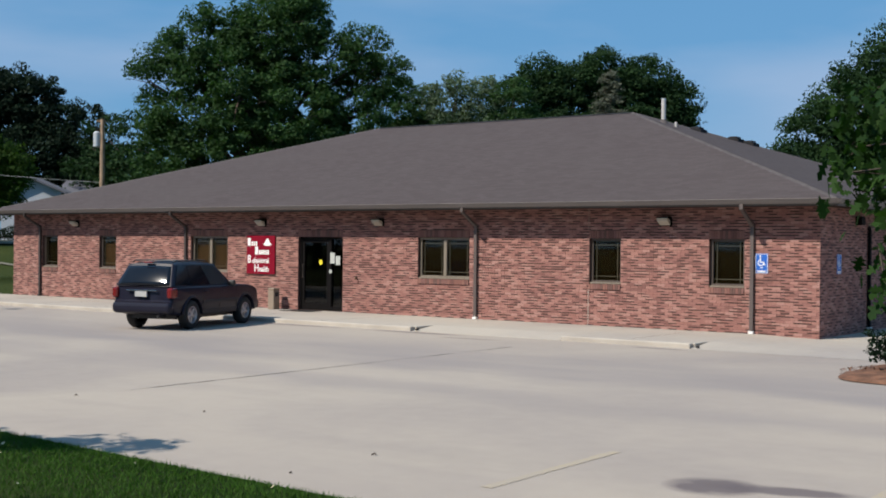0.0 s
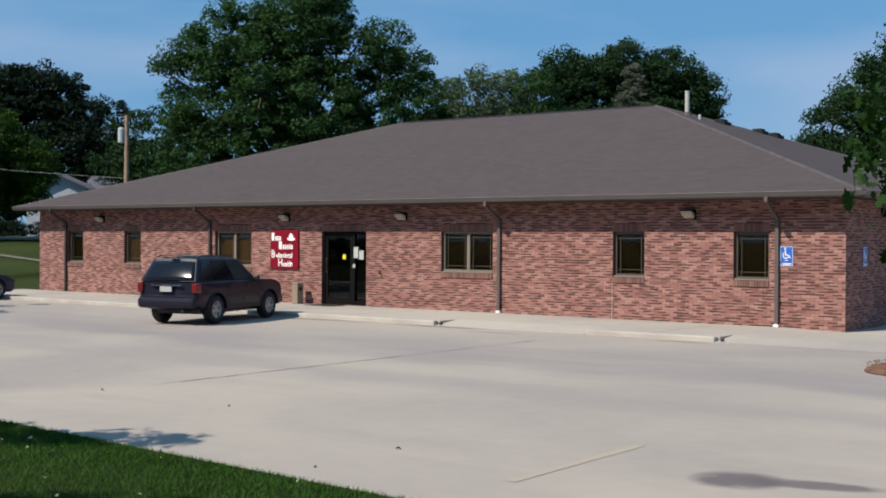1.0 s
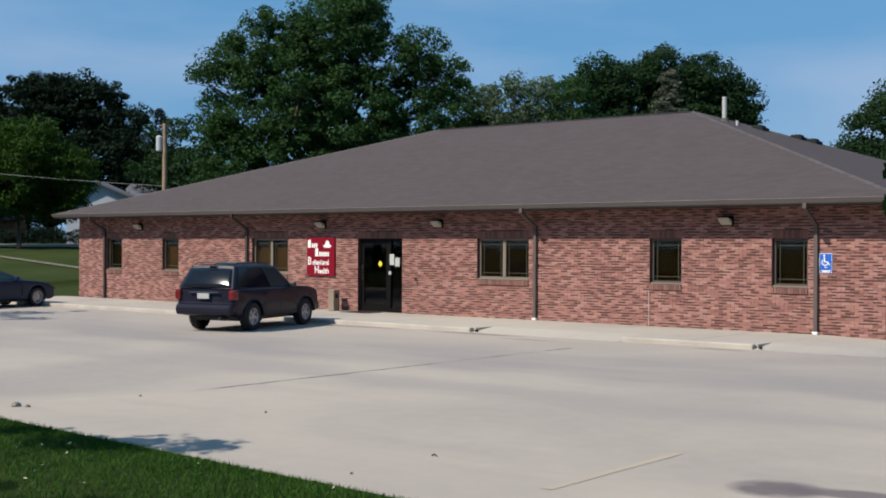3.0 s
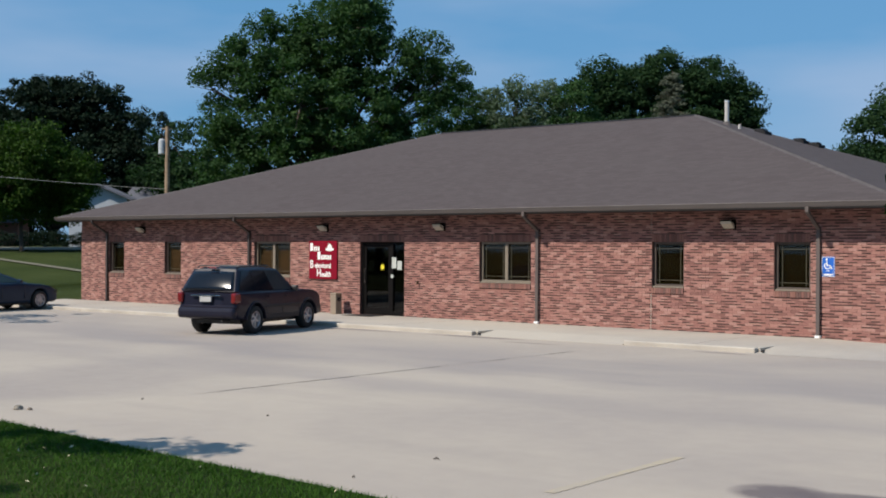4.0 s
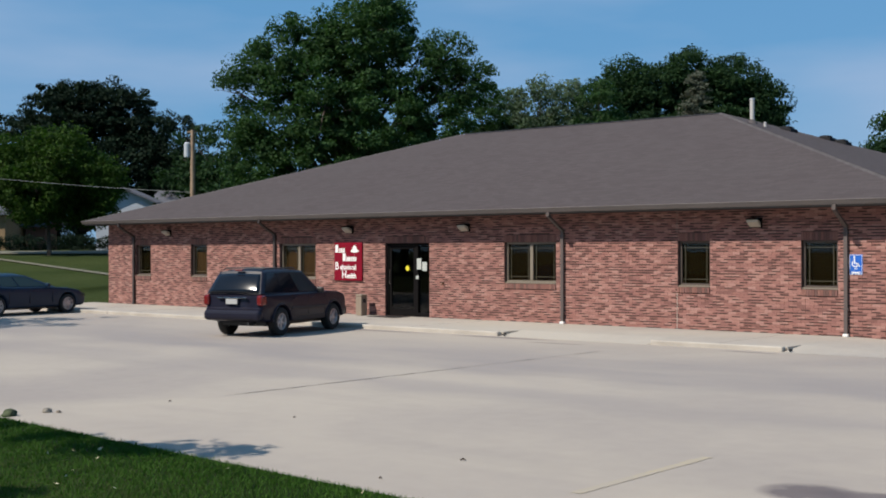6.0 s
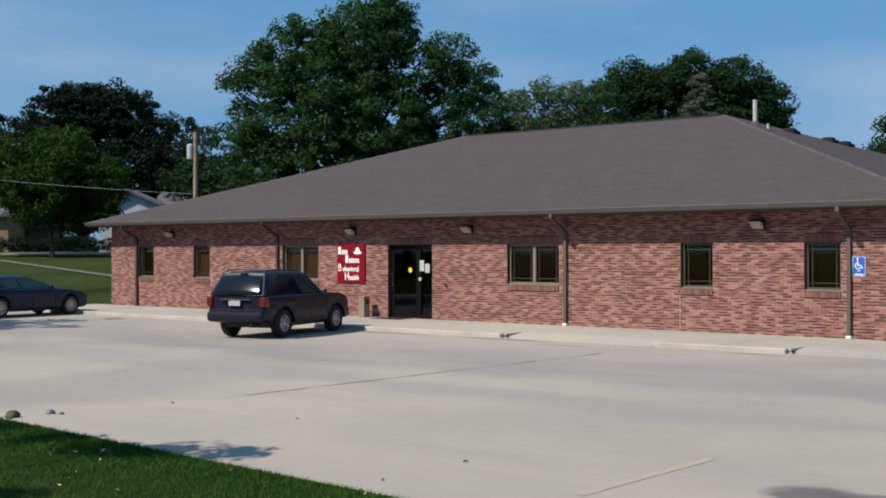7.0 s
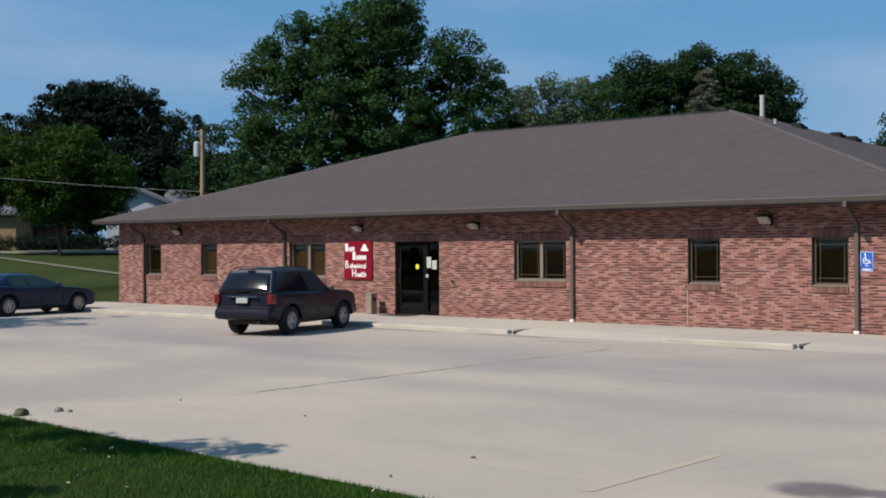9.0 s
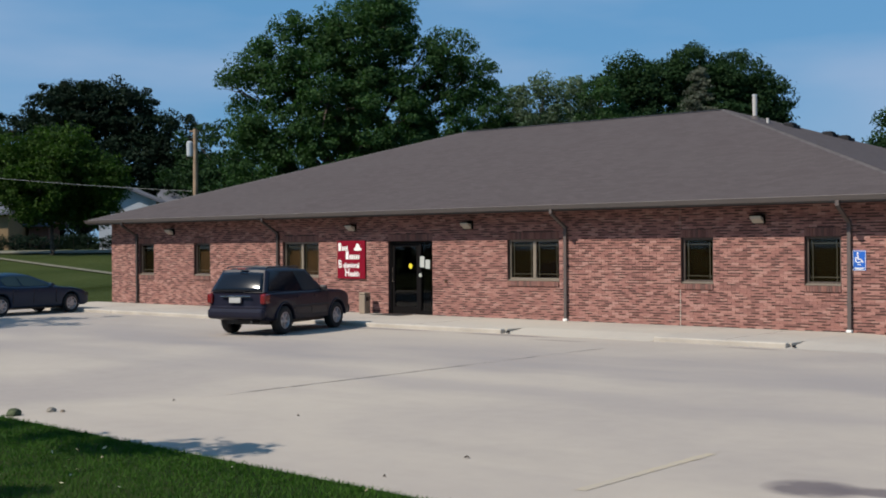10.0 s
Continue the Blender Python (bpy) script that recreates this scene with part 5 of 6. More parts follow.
def lettering(name, text, size, m, material, parent, squeeze=1.0):
    cu = bpy.data.curves.new("text", "FONT")
    cu.body, cu.size, cu.extrude, cu.offset = text, size, 0.002, 0.005
    tmp = bpy.data.objects.new("text", cu)
    scene.collection.objects.link(tmp)
    bpy.context.view_layer.update()
    me = bpy.data.meshes.new_from_object(tmp)
    bpy.data.objects.remove(tmp)
    me.transform(m @ Matrix.Diagonal((squeeze, 1, 1, 1)))
    me.materials.append(material)
    ob = new(name, me)
    ob.parent = parent
    return ob


def front_sign():
    s = empty("wall_sign", pose(-17.66, 0, 1.12), "square dark red sign with white lettering on the brick wall", "sign")
    W, H = 1.18, 1.16
    part("board", boxed(0, W, -0.05, -0.004, 0, H, bevel=0.004), M_RED, s, "dark red board")
    def at(x, z):
        return pose(x, -0.054, z, 90)
    # name in plain bars: a tall first bar and a run of low ones
    for x, z, tall, low, count in ((0.05, 0.85, 0.24, 0.135, 3), (0.37, 0.59, 0.24, 0.135, 5)):
        part("bar", boxed(x, x + 0.12, -0.056, -0.0505, z, z + tall), M_WHITE, s, "plain white bar")
        for k in range(count):
            part("bar", boxed(x + 0.16 + k * 0.088, x + 0.222 + k * 0.088, -0.056, -0.0505, z, z + low), M_WHITE, s, "plain white bar")
    for word, x, z, squeeze in (("Behavioral", 0.04, 0.335, 0.84), ("Health", 0.33, 0.075, 0.92)):
        lettering("letter", word[0], 0.33, at(x, z), M_WHITE, s, 0.85)
        lettering("word", word[1:], 0.225, at(x + 0.21, z), M_WHITE, s, squeeze)
    # emblem: a mound on a broad rim
    bm = bmesh.new()
    rim = [(0.88 + 0.17 * math.cos(a * math.pi / 12), 0.90 + 0.05 * math.sin(a * math.pi / 12)) for a in range(24)]
    prism(bm, rim, -0.056, -0.0505)
    part("emblem", bm, M_WHITE, s, "white oval rim")
    bm = bmesh.new()
    dome = [(0.88 + 0.11 * math.cos(a * math.pi / 14) * (1 - 0.3 * math.sin(a * math.pi / 14)), 0.925 + 0.15 * math.sin(a * math.pi / 14)) for a in range(15)]
    prism(bm, dome, -0.059, -0.0562)
    part("emblem", bm, M_WHITE, s, "white mound")


front_sign()


def parking_sign(name, m, label):
    s = empty(name, m, label, "sign", "parking signs")
    W, H = 0.30, 0.45
    part("plate", boxed(-W / 2, W / 2, -0.012, -0.003, 0, H, bevel=0.003), M_BLUE, s, "blue metal plate")
    bm = bmesh.new()
    for x0, x1, z0, z1 in ((-W / 2 + 0.008, W / 2 - 0.008, H - 0.018, H - 0.008), (-W / 2 + 0.008, W / 2 - 0.008, 0.008, 0.018), (-W / 2 + 0.008, -W / 2 + 0.016, 0.018, H - 0.018), (W / 2 - 0.016, W / 2 - 0.008, 0.018, H - 0.018)):
        box(bm, x0, x1, -0.0155, -0.0125, z0, z1)
    part("border", bm, M_WHITE, s, "white border line")
    bm = bmesh.new()
    n = 18
    for k in range(n):
        a0, a1 = math.radians(130 + 240 * k / n), math.radians(130 + 240 * (k + 1) / n)
        q = [(-0.015 + r * math.cos(a), 0.245 + r * math.sin(a)) for r, a in ((0.056, a0), (0.078, a0), (0.078, a1), (0.056, a1))]
        prism(bm, q, -0.016, -0.0125)
    prism(bm, [(-0.045, 0.36), (-0.022, 0.36), (-0.012, 0.265), (0.055, 0.262), (0.095, 0.185), (0.075, 0.175), (0.04, 0.24), (-0.036, 0.242)], -0.016, -0.0125)
    prism(bm, [(-0.034 + 0.022 * math.cos(a * math.pi / 6), 0.39 + 0.022 * math.sin(a * math.pi / 6)) for a in range(12)], -0.016, -0.0125)
    part("symbol", bm, M_WHITE, s, "white wheel symbol")
    for z, half in ((0.125, 0.035), (0.05, 0.11), (0.03, 0.09)):
        part("bar", boxed(-half, half, -0.016, -0.0125, z, z + 0.016), M_WHITE, s, "white bar of small print")


parking_sign("parking_sign", pose(-1.33, 0, 1.48), "small blue disabled parking sign on the brick wall")
parking_sign("parking_sign", pose(0.002, 1.25, 1.48, 0, 0, 90), "small blue disabled parking sign on the shaded side wall")

# papers and stickers on the door glass
for name, x0, x1, z0, z1, m, label in (("sticker", -14.86, -14.73, 1.44, 1.58, M_YELLOW, "round yellow sticker on the door glass"), ("notice", -14.38, -14.21, 1.48, 1.80, M_PAPER, "white paper notice taped inside the door glass"),
                                       ("notice", -14.17, -14.00, 1.44, 1.70, M_PAPER, "white paper notice taped inside the side light"), ("notice", -14.42, -14.32, 1.20, 1.30, M_PAPER, "small white card on the door post")):
    if name == "sticker":
        bm = bmesh.new()
        prism(bm, [((x0 + x1) / 2 + 0.07 * math.cos(k * math.pi / 8), (z0 + z1) / 2 + 0.08 * math.sin(k * math.pi / 8)) for k in range(16)], 0.134, 0.1375)
    else:
        bm = boxed(x0, x1, 0.083, 0.0865, z0, z1)
    tagged(part(name, bm, m), label, name, "door notices")


def litter_bin():
    b = empty("litter_bin", pose(-16.20, -0.36, BASE), "square tan litter bin standing on the walk", "litter bin")
    part("body", boxed(-0.120, 0.120, -0.130, 0.130, 0.0, 0.56, bevel=0.022, segments=2), M_TAN, b, "pebbled tan body")
    bm = boxed(-0.128, 0.128, -0.138, 0.138, 0.562, 0.63, bevel=0.03, segments=2)
    part("lid", bm, M_TAN, b, "tan lid")
    part("opening", boxed(0.119, 0.127, -0.07, 0.07, 0.38, 0.50, bevel=0.003), M_BLACK, b, "dark swing opening")


litter_bin()
bm = bmesh.new()
tube(bm, [(0, -0.004, 0), (0, -0.08, 0), (0, -0.10, -0.05)], [0.025, 0.022, 0.018], 8)
t = empty("tap", pose(-13.29, 0, 1.09), "small brass garden tap on the brick wall", "tap")
part("spout", bm, mat("brass", (0.14, 0.08, 0.05), 0.6, metal=0.3), t)
part("handle", boxed(-0.04, 0.04, -0.075, -0.055, 0.03, 0.05, bevel=0.006), M_BRONZE, t, "dark turn handle")
bm = boxed(-0.55, 0.55, -0.75, -0.12, 0.102, 0.114, bevel=0.004)
bm.transform(pose(-15.0, -0.05, 0))
tagged(part("door_mat", bm, M_BLACK), "flat black door mat on the concrete walk", "door mat")
tagged(part("control_joint", boxed(-5.80, -5.786, -0.004, 0.012, 0.1, 0.985), M_KERB, wall_front, "pale sealant joint"))
part("control_joint", boxed(-5.80, -5.786, -0.004, 0.012, 2.46, 2.98), M_SEAL, wall_front, "pale sealant joint")

# ---- things on the roof ----
def roof_east(x):
    return EAVE + PITCH * (RX1 - x)


M_FLUE = mat("dull_white_metal", (0.46, 0.44, 0.42), 0.6, var=0.1)
f = empty("flue", pose(-8.15, 8.95, roof_east(-8.15)), "white metal flue pipe standing on the roof slope", "flue")
bm = bmesh.new()
tube(bm, [(0, 0, -0.1), (0, 0, 0.74)], [0.07, 0.07], 14)
part("pipe", bm, M_FLUE, f)
bm = bmesh.new()
tube(bm, [(0, 0, 0.72), (0, 0, 0.77)], [0.075, 0.075], 14)
part("cap", bm, M_GALV, f)
bm = bmesh.new()
tube(bm, [(0, 0, -0.1), (0, 0, 0.10)], [0.2, 0.09], 14)
part("flashing", bm, M_CAP, f, "grey metal flashing")
for x, y in ((-7.62, 8.75),):
    bm = bmesh.new()
    tube(bm, [(0, 0, -0.05), (0, 0, 0.15)], [0.045, 0.045], 10)
    tagged(part("vent_pipe", bm, M_FLUE), "short white plumbing vent pipe on the roof", "vent pipe", "roof pipes").matrix_world = pose(x, y, roof_east(x))
for x, y in ((-7.65, 10.4), (-6.95, 11.8), (-6.55, 12.1)):
    v = empty("roof_vent", pose(x, y, roof_east(x)), "black box vent on the roof slope", "roof vent", "roof vents")
    bm = bmesh.new()
    box(bm, -0.17, 0.17, -0.2, 0.2, -0.1, 0.12, bevel=0.05, segments=2)
    part("hood", bm, M_VENT, v)
    part("flange", boxed(-0.24, 0.24, -0.26, 0.26, -0.11, 0.03), M_VENT, v)

# ---- lawn, houses and pole in the distance ----
def strip(name, a, b, width, material, label, lift=0.05):
    a, b = Vector(a), Vector(b)
    n = max(2, int((b - a).length / 1.0))
    side = Vector((a.y - b.y, b.x - a.x)).normalized() * width / 2
    bm = bmesh.new()
    rows = []
    for k in range(n + 1):
        p = a.lerp(b, k / n) + side * 0.25 * math.sin(k * 0.11)
        rows.append([bm.verts.new((q.x, q.y, gz(q.x, q.y) + lift)) for q in (p - side, p - side / 3, p + side / 3, p + side)])
    for r, s in zip(rows, rows[1:]):
        for i in range(3):
            bm.faces.new((r[i], r[i + 1], s[i + 1], s[i]))
    bmesh.ops.recalc_face_normals(bm, faces=bm.faces)
    return tagged(part(name, bm, material), label, "path" if "path" in name else "road", kind="structure")


strip("footpath", (-66.0, 12.3), (-31.5, 7.0), 0.5, M_PATH, "pale concrete footpath across the lawn")
p, q = Vector((EYE[0], EYE[1], 0)) + VIEW * 79 - SIDE * 60, Vector((EYE[0], EYE[1], 0)) + VIEW * 79 - SIDE * 6
strip("road", (p.x, p.y), (q.x, q.y), 6.0, M_PATH, "pale street beyond the lawn", 0.08)

M_SIDING = mat("white_siding", (0.40, 0.43, 0.48), 0.6, var=0.06, big=0.6)
M_TANWALL = mat("tan_brick_wall", (0.25, 0.165, 0.085), 0.85, var=0.12, big=1)
M_REDWALL = mat("red_house_wall", (0.16, 0.075, 0.055), 0.9, var=0.15, big=1)
M_HROOF = mat("dark_house_roof", (0.10, 0.105, 0.13), 0.9, var=0.15, big=0.8)


def house(at, wide, deep, eave, ridge, wall_m, label, windows, turn=0):
    h = empty("house", Matrix.Translation(at) @ Matrix.Rotation(math.atan2(SIDE.y, SIDE.x) + radians(turn), 4, "Z"), label, "house", "distant houses")
    bm = bmesh.new()
    prism(bm, [(-0.0, -1.2), (deep, -1.2), (deep, eave), (deep / 2, ridge - 0.08), (0, eave)], 0.0, wide)
    bm.transform(Matrix(((0, 1, 0, 0), (1, 0, 0, 0), (0, 0, 1, 0), (0, 0, 0, 1))))
    bmesh.ops.recalc_face_normals(bm, faces=bm.faces)
    part("wall", bm, wall_m, h)
    k = (ridge - eave) / (deep / 2)
    for sgn in (0, 1):
        y = [-0.5, deep / 2]
        if sgn:
            y = [deep + 0.5, deep / 2]
        out = [(y[0], eave - 0.5 * k), (y[1], ridge), (y[1], ridge + 0.16), (y[0], eave - 0.5 * k + 0.16)]
        bm = bmesh.new()
        prism(bm, out, -0.5, wide + 0.5)
        bm.transform(Matrix(((0, 1, 0, 0), (1, 0, 0, 0), (0, 0, 1, 0), (0, 0, 0, 1))))
        bmesh.ops.recalc_face_normals(bm, faces=bm.faces)
        part("roof", bm, M_HROOF, h, "dark shingle roof slope")
    for x, z in windows:
        w = part("window", boxed(x - 0.5, x + 0.5, -0.06, 0.01, z - 0.6, z + 0.6), M_WHITE, h, "white window frame")
        part("pane", boxed(x - 0.42, x + 0.42, -0.075, -0.062, z - 0.52, z + 0.52), M_TINT, w)
    return h


def spot(px_side, depth, z):
    v = Vector((EYE[0], EYE[1], 0)) + VIEW * depth + SIDE * px_side
    return (v.x, v.y, z)


house(spot(-27.4, 102, 2.3), 2.4, 6.0, 1.3, 2.2, M_SIDING, "low white garage behind the lawn tree", [(1.0, 1.2)])
house(spot(-23.2, 101, 2.3), 8.0, 7.0, 3.7, 4.75, M_SIDING, "white house with a long dark roof behind trees", [(1.5, 1.7), (4.4, 1.7)])
house(spot(-22.4, 97, 2.2), 2.6, 4.6, 3.75, 4.75, M_SIDING, "white gabled house front behind trees", [], 90)
house(spot(-43.5, 96, 2.95), 9.6, 7.0, 2.2, 4.1, M_TANWALL, "tan brick bungalow with a grey roof", [(2.0, 1.3), (6.8, 1.3)])
house(spot(-33.6, 100, 2.3), 1.6, 3.0, 2.0, 2.9, M_REDWALL, "small red brick annexe beside the bungalow", [])

# clipped hedge
rng = np.random.default_rng(5)
hed = empty("hedge", pose(*spot(-32, 83.5, 2.0)), "dark clipped hedge along the street", "hedge")
cs = np.array([tuple(SIDE * a + VIEW * rng.uniform(-0.5, 0.5) + Vector((0, 0, rng.uniform(0.1, 1.05)))) for a in np.arange(-14, 24, 0.045)])
co = leaves(rng, cs, np.full(len(cs), 0.30), 1.0, 45, 0.12)
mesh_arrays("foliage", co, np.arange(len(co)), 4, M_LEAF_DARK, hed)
bm = bmesh.new()
for a in range(-14, 24, 1):
    b = SIDE * a
    tube(bm, [(b.x, b.y, -0.3), (b.x, b.y, 0.8)], [0.04, 0.02], 5)
tagged(part("stems", bm, M_BARK, hed, "brown stems"), kind="stuff")

# utility pole with transformer and wires
u = empty("utility_pole", pose(-48.78, 18.9, gz(-48.78, 18.9)), "weathered wooden utility pole with a grey transformer", "utility pole")
top = 9.2 - gz(-48.78, 18.9)
bm = bmesh.new()
tube(bm, [(0, 0, -0.4), (0, 0, top * 0.5), (0, 0, top)], [0.17, 0.15, 0.125], 12)
part("pole", bm, M_POLE, u, "weathered pale wood pole")
bm = bmesh.new()
o = -SIDE * 0.33
tube(bm, [(o.x, o.y, top - 1.65), (o.x, o.y, top - 1.60), (o.x, o.y, top - 0.80), (o.x, o.y, top - 0.72)], [0.14, 0.19, 0.19, 0.10], 14)
tr = part("transformer", bm, M_GALV, u, "pale grey transformer can")
bm = bmesh.new()
tube(bm, [(o.x, o.y, top - 0.72), (o.x, o.y, top - 0.5)], [0.05, 0.03], 8)
part("bushing", bm, M_BRONZE, tr)
bm = bmesh.new()
a, b = SIDE * -0.35, SIDE * 0.2
tube(bm, [(a.x, a.y, top - 0.12), (b.x, b.y, top - 0.12)], [0.04, 0.04], 6)
part("cross_arm", bm, M_POLE, u)
for z0, z1, far, sag in ((5.5, 8.0, -34.0, 0.35),):
    s0 = Vector((-48.78, 18.9, z0))
    e = Vector(spot(-15.2 + far * 0.72, 72 - abs(far) * 0.1, z1))
    pts = [s0.lerp(e, k / 16) - Vector((0, 0, sag * 4 * (k / 16) * (1 - k / 16))) for k in range(17)]
    bm = bmesh.new()
    tube(bm, [tuple(x) for x in pts], [0.015] * 17, 5)
    tagged(part("overhead_wire", bm, mat("cable", (0.25, 0.25, 0.24), 0.6)), "thin grey overhead cable strung from the pole", "cable", "overhead wires")

# ---- planting bed at the corner ----
def squared(c):
    """Turns a circle's sine or cosine into that of a rounded square."""
    return math.copysign(abs(c) ** 0.5, c)


bed = empty("planting_bed", pose(0, 0, 0), "small mulch planting bed with a rounded concrete edge", "planting bed")
bm = bmesh.new()
cx, cy, R1 = 4.45, -5.95, 1.8
rings = []
for r, z in ((1.0, 0.015), (0.97, 0.05), (0.75, 0.11), (0.4, 0.15), (0.05, 0.16)):
    rings.append([bm.verts.new((cx + R1 * r * squared(math.cos(a * math.pi / 20)), cy + R1 * r * squared(math.sin(a * math.pi / 20)), z + 0.03 * noise.noise((a, r * 5, 0)))) for a in range(40)])
for r, s in zip(rings, rings[1:]):
    for k in range(40):
        bm.faces.new((r[k], r[(k + 1) % 40], s[(k + 1) % 40], s[k]))
bm.faces.new(rings[-1])
part("mulch", bm, M_MULCH, bed, "reddish brown wood mulch", smooth=True)
rng = np.random.default_rng(9)
n = 1600
ang, rad = rng.uniform(0, 2 * math.pi, n), np.sqrt(rng.uniform(0, 1, n)) * R1
base = np.stack([cx + 1.12 * rad * np.cos(ang), cy + rad * np.sin(ang), 0.16 - 0.13 * (rad / R1) ** 2 + 0.01], 1)
d = rng.normal(size=(n, 3)) * [1, 1, 0.35]
d /= np.linalg.norm(d, axis=1)[:, None]
s = np.cross(d, [0, 0, 1]) * 0.012
co = np.stack([base - d * 0.03 - s, base + d * 0.03 - s, base + d * 0.03 + s, base - d * 0.03 + s], 1).reshape(-1, 3)
mesh_arrays("chips", co, np.arange(len(co)), 4, M_MULCH, bed, "loose bark chips", kind="stuff")


def shrub(x, y, h, r, seed):
    rng = np.random.default_rng(seed)
    s = empty("shrub", pose(x, y, 0.10), "low dark green shrub in the mulch bed", "shrub", "shrubs in the bed")
    bm = bmesh.new()
    cs = []
    for k in range(16):
        a = rng.uniform(0, 2 * math.pi)
        e = (r * math.cos(a) * rng.uniform(0.3, 1), r * math.sin(a) * rng.uniform(0.3, 1), h * rng.uniform(0.5, 1))
        tube(bm, [(0, 0, -0.05), (e[0] * 0.4, e[1] * 0.4, e[2] * 0.6), e], [0.012, 0.008, 0.003], 4, cap=False)
        cs += [e, (e[0] * 0.8, e[1] * 0.8, e[2] * 0.8), (e[0] * 0.9, e[1] * 0.9, e[2] * 0.5)]
    part("stems", bm, M_BARK, s, "brown stems")
    co = leaves(rng, np.array(cs), np.full(len(cs), 0.12), 1.0, 40, 0.06)
    mesh_arrays("foliage", co, np.arange(len(co)), 4, M_LEAF_DARK, s, "small dark leaves")


shrub(3.35, -6.45, 0.62, 0.34, 1)
shrub(4.35, -5.2, 0.8, 0.4, 2)

# ---- near grass ----
rng = np.random.default_rng(12)
n = 110000
gx = rng.uniform(-6.8, 6.5, n)
gy = -18.73 - 0.058 * (gx + 4.0) - rng.uniform(0, 1, n) ** 1.25 * 4.6
h = rng.uniform(0.025, 0.06, n)
a = rng.uniform(0, 2 * math.pi, n)
w = rng.uniform(0.003, 0.006, n)
lean = rng.normal(size=(n, 2)) * 0.45
root = np.stack([gx, gy, np.full(n, 0.025)], 1)
sd = np.stack([np.cos(a) * w, np.sin(a) * w, np.zeros(n)], 1)
tip = root + np.stack([lean[:, 0] * h, lean[:, 1] * h, h], 1)
co = np.stack([root - sd, root + sd, tip], 1).reshape(-1, 3)
g = mesh_arrays("grass", co, np.arange(len(co)), 3, M_BLADE)
tagged(g, "thick mown green grass beside the lot", "grass", kind="stuff")
n = 60
base = np.stack([rng.uniform(-5.5, 4.5, n), rng.uniform(-22.5, -19.1, n), rng.uniform(0.07, 0.11, n)], 1)
d = rng.normal(size=(n, 3)) * [1, 1, 0.4]
d /= np.linalg.norm(d, axis=1)[:, None]
s = np.cross(d, rng.normal(size=(n, 3)))
s /= np.linalg.norm(s, axis=1)[:, None]
l = rng.uniform(0.012, 0.032, (n, 1))
co = np.stack([base - d * l, base + s * l * 0.5, base + d * l, base - s * l * 0.5], 1).reshape(-1, 3)
tagged(mesh_arrays("fallen_leaves", co, np.arange(len(co)), 4, mat("dry_leaf", (0.50, 0.45, 0.28), 0.8)), "pale dry leaves scattered on the grass", "leaves", kind="stuff")


def stone(x, y, r, material, label):
    bm = bmesh.new()
    bmesh.ops.create_icosphere(bm, subdivisions=3, radius=1.0)
    for v in bm.verts:
        k = 1 + 0.35 * noise.noise(v.co * 1.3 + Vector((x, y, 0)))
        v.co = Vector((v.co.x * r * 1.3 * k, v.co.y * r * k, max(-0.3, v.co.z) * r * 0.75 * k))
    ob = part("stone", bm, material, None, label, smooth=True)
    ob.matrix_world = pose(x, y, 0.2 * r)
    return tagged(ob, category="stone", group="stones on the lot")


stone(-4.70, -17.92, 0.055, mat("grey_stone", (0.20, 0.18, 0.15), 0.9, var=0.3, big=20), "grey stone lying on the concrete lot")
stone(-4.55, -17.85, 0.03, mat("brown_stone", (0.16, 0.13, 0.10), 0.9, var=0.3, big=20), "small brown stone lying on the concrete lot")
stone(-4.76, -18.40, 0.085, mat("mossy_stone", (0.060, 0.075, 0.035), 0.95, var=0.4, big=25), "mossy dark stone at the edge of the grass")
for x, y, l in ((1.55, -17.3, 0.04), (-4.36, -16.3, 0.03), (-1.9, -16.3, 0.022), (1.6, -18.5, 0.02)):
    bm = bmesh.new()
    tube(bm, [(0, 0, 0.008), (l * 0.6, l * 0.5, 0.02), (l * 1.4, l * 0.4, 0.010)], [0.006, 0.01, 0.004], 5)
    tagged(part("twig", bm, M_BARK), "tiny brown twig on the concrete", "twig", "twigs on the lot").matrix_world = pose(x, y, 0)


# ---- brickwork ----
MODULE, COURSE, JOINT, BED, SHADE_GAP = 0.2025, 0.0675, 0.006, 0.004, 0.026


def brick_spans(xa, xb, z0, z1, holes):
    """Spans (x0, x1, z0, z1) of a running bond that leaves out the holes."""
    out, gapped = [], False
    rng = random.Random(21)
    rows = int((z1 - z0) / COURSE + 0.5)
    for r in range(rows):
        za, zb = z0 + r * COURSE + BED / 2, min(z0 + (r + 1) * COURSE - BED / 2, z1)
        x = xa - (MODULE / 2 if r % 2 else 0)
        while x < xb:
            a, b = max(x + JOINT / 2, xa), min(x + MODULE - JOINT / 2, xb)
            x += MODULE
            pieces = [(a, b)]
            for ha, hb, hc, hd in holes:
                if zb > hc + 0.002 and za < hd - 0.002:
                    cut = []
                    for p, q in pieces:
                        if q <= ha or p >= hb:
                            cut.append((p, q))
                        else:
                            if p < ha:
                                cut.append((p, ha))
                            if q > hb:
                                cut.append((hb, q))
                    pieces = cut
            # about half the bricks stop short, so dark mortar paints joint shade; others flush
            out += [(p, q, za + (SHADE_GAP if rng.random() < (0.30 if gapped else 0.70) else 0.0), zb) for p, q in pieces if q - p > 0.02]
            gapped = bool(out) and out[-1][2] > za
    return out


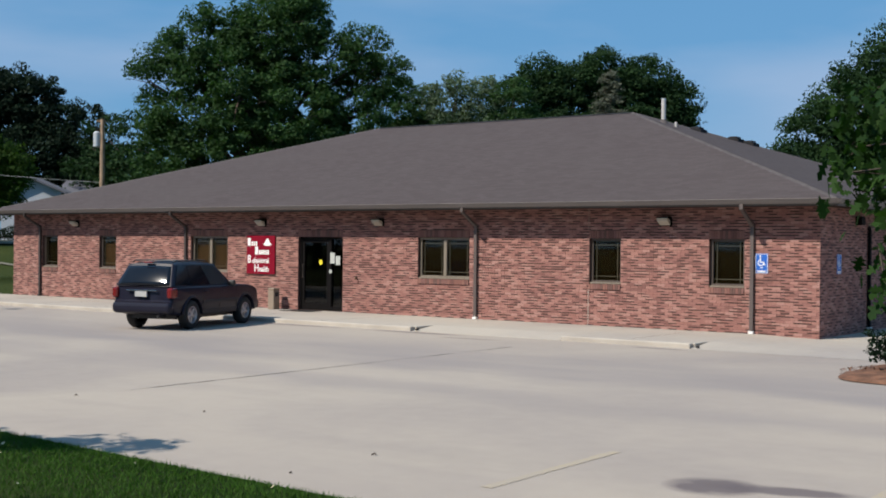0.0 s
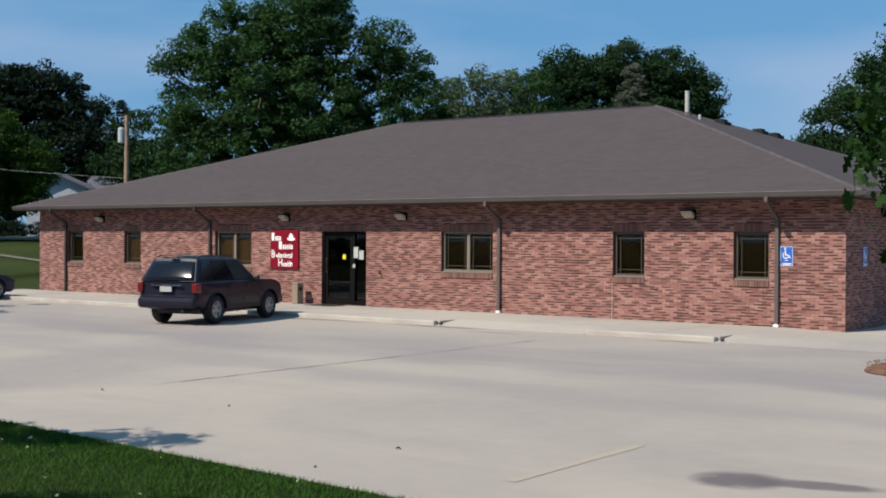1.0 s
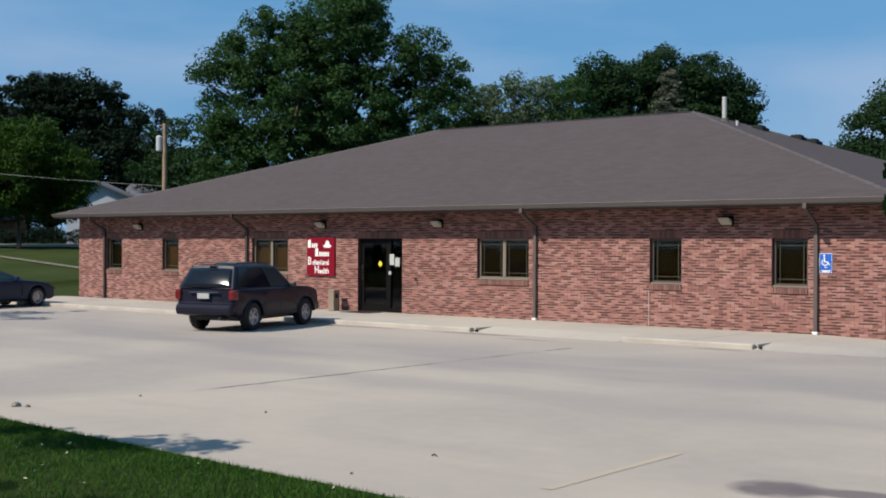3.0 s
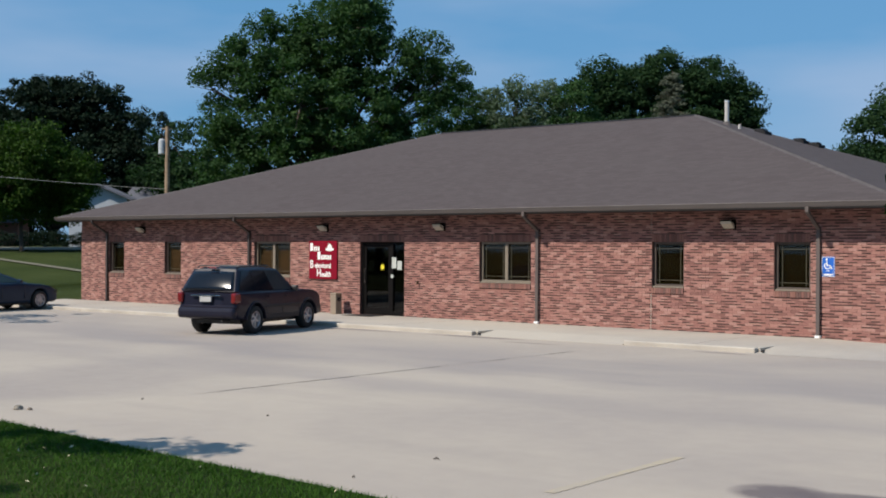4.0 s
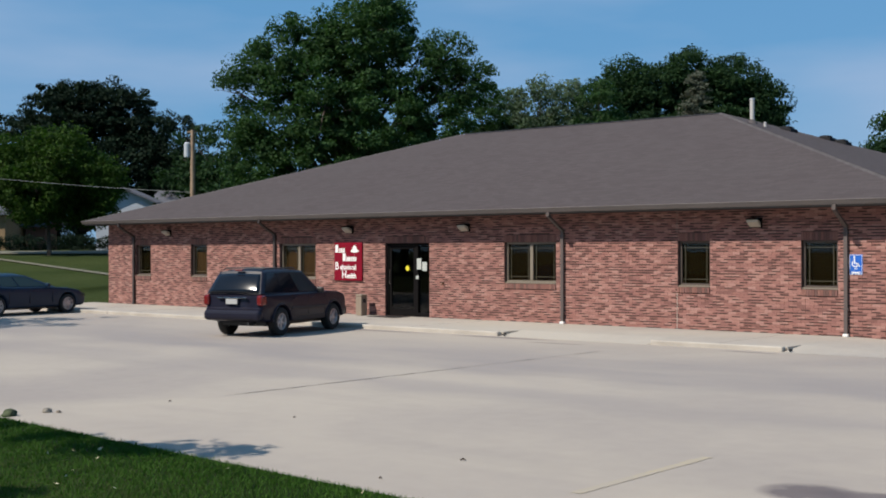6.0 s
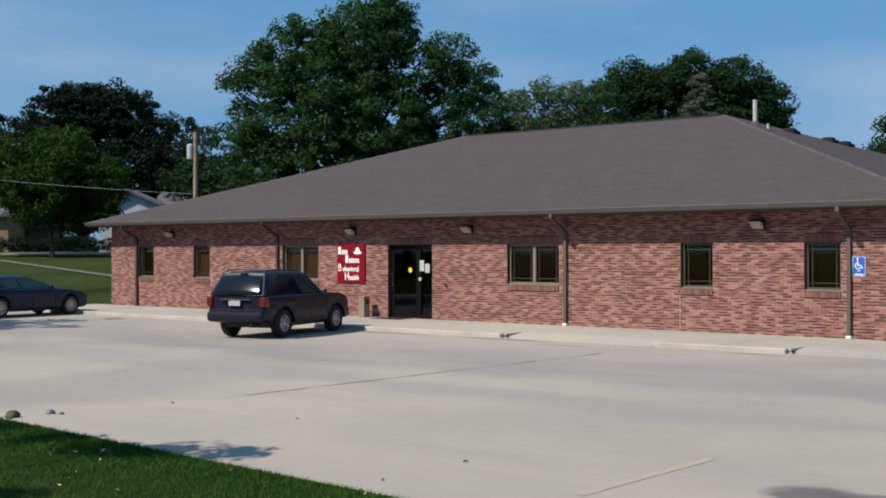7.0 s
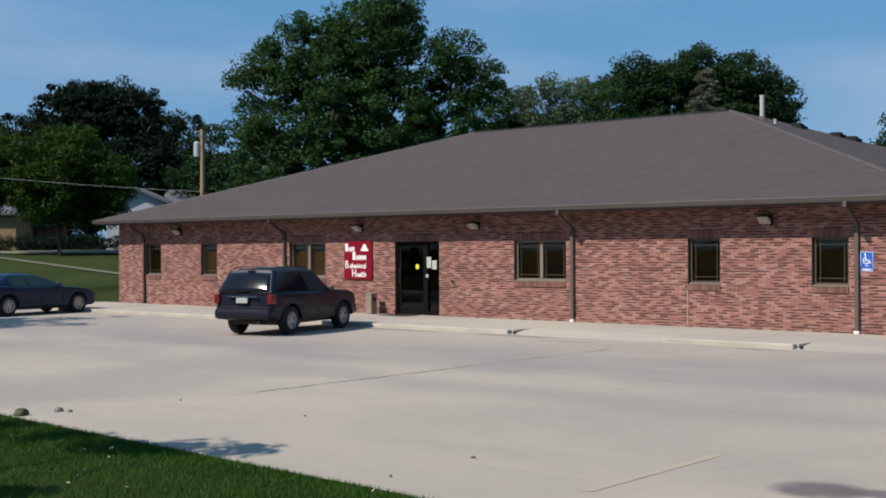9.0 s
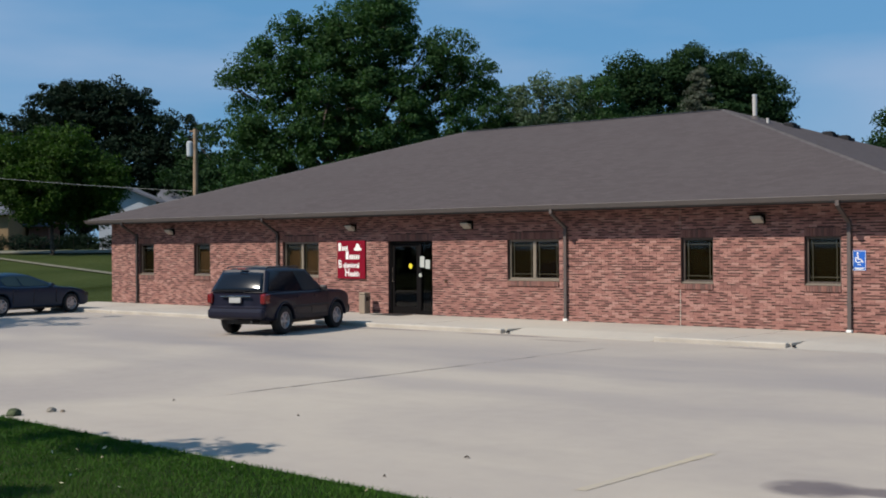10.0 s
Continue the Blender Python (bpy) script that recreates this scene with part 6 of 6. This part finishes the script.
def joined_bricks(name, spans, m, parent, seed):
    rng = np.random.default_rng(seed)
    s = np.array(spans)
    n = len(s)
    f = rng.uniform(-0.0015, 0.0025, n)
    back = np.full(n, 0.0145)
    e = rng.uniform(-0.0012, 0.0012, (n, 4))
    x0, x1, z0, z1 = s[:, 0] + e[:, 0], s[:, 1] + e[:, 1], s[:, 2] + e[:, 2], s[:, 3] + e[:, 3]
    co = np.stack([np.stack(c, 1) for c in ((x0, f, z0), (x1, f, z0), (x1, f, z1), (x0, f, z1), (x0, back, z0), (x1, back, z0), (x1, back, z1), (x0, back, z1))], 1)
    quads = np.array([[0, 1, 2, 3], [0, 4, 5, 1], [1, 5, 6, 2], [2, 6, 7, 3], [3, 7, 4, 0]])
    idx = (quads[None] + 8 * np.arange(n)[:, None, None]).ravel()
    ob = mesh_arrays(name, co.reshape(-1, 3), idx, 4, M_BRICKS, parent, "pinkish red mixed bricks", "stuff")
    ob.data.transform(m)
    return ob


skip = HOLES + [(a - 0.01, b + 0.01, SILL - 0.14, HEAD + 0.20) for a, b in WINDOWS] + [(DOOR[0], DOOR[1], BASE, HEAD + 0.20)]
spans = brick_spans(X0, X1, BASE - COURSE, 2.985, skip)


def is_near(span):
    return span[0] > -1.30 and span[2] < 2.27


joined_bricks("brick_field", [p for p in spans if not is_near(p)], Matrix(), wall_front, 1)
joined_bricks("brick_field", brick_spans(0.0, 12.0, BASE - COURSE, 2.985, []), pose(0, 0, 0, 0, 0, 90), wall_side, 2)

shared = {}
rng = random.Random(11)
for a, b, c, d in filter(is_near, spans):
    key = (round(b - a, 3), round(d - c, 3))
    if key not in shared:
        bm = boxed(-key[0] / 2, key[0] / 2, 0.0, 0.0145, -key[1] / 2, key[1] / 2)
        me = bpy.data.meshes.new("brick")
        bm.to_mesh(me)
        bm.free()
        me.materials.append(M_BRICK)
        shared[key] = me
    ob = new("brick", shared[key])
    ob.parent = wall_front
    ob.location = ((a + b) / 2, rng.uniform(-0.0015, 0.0025), (c + d) / 2)
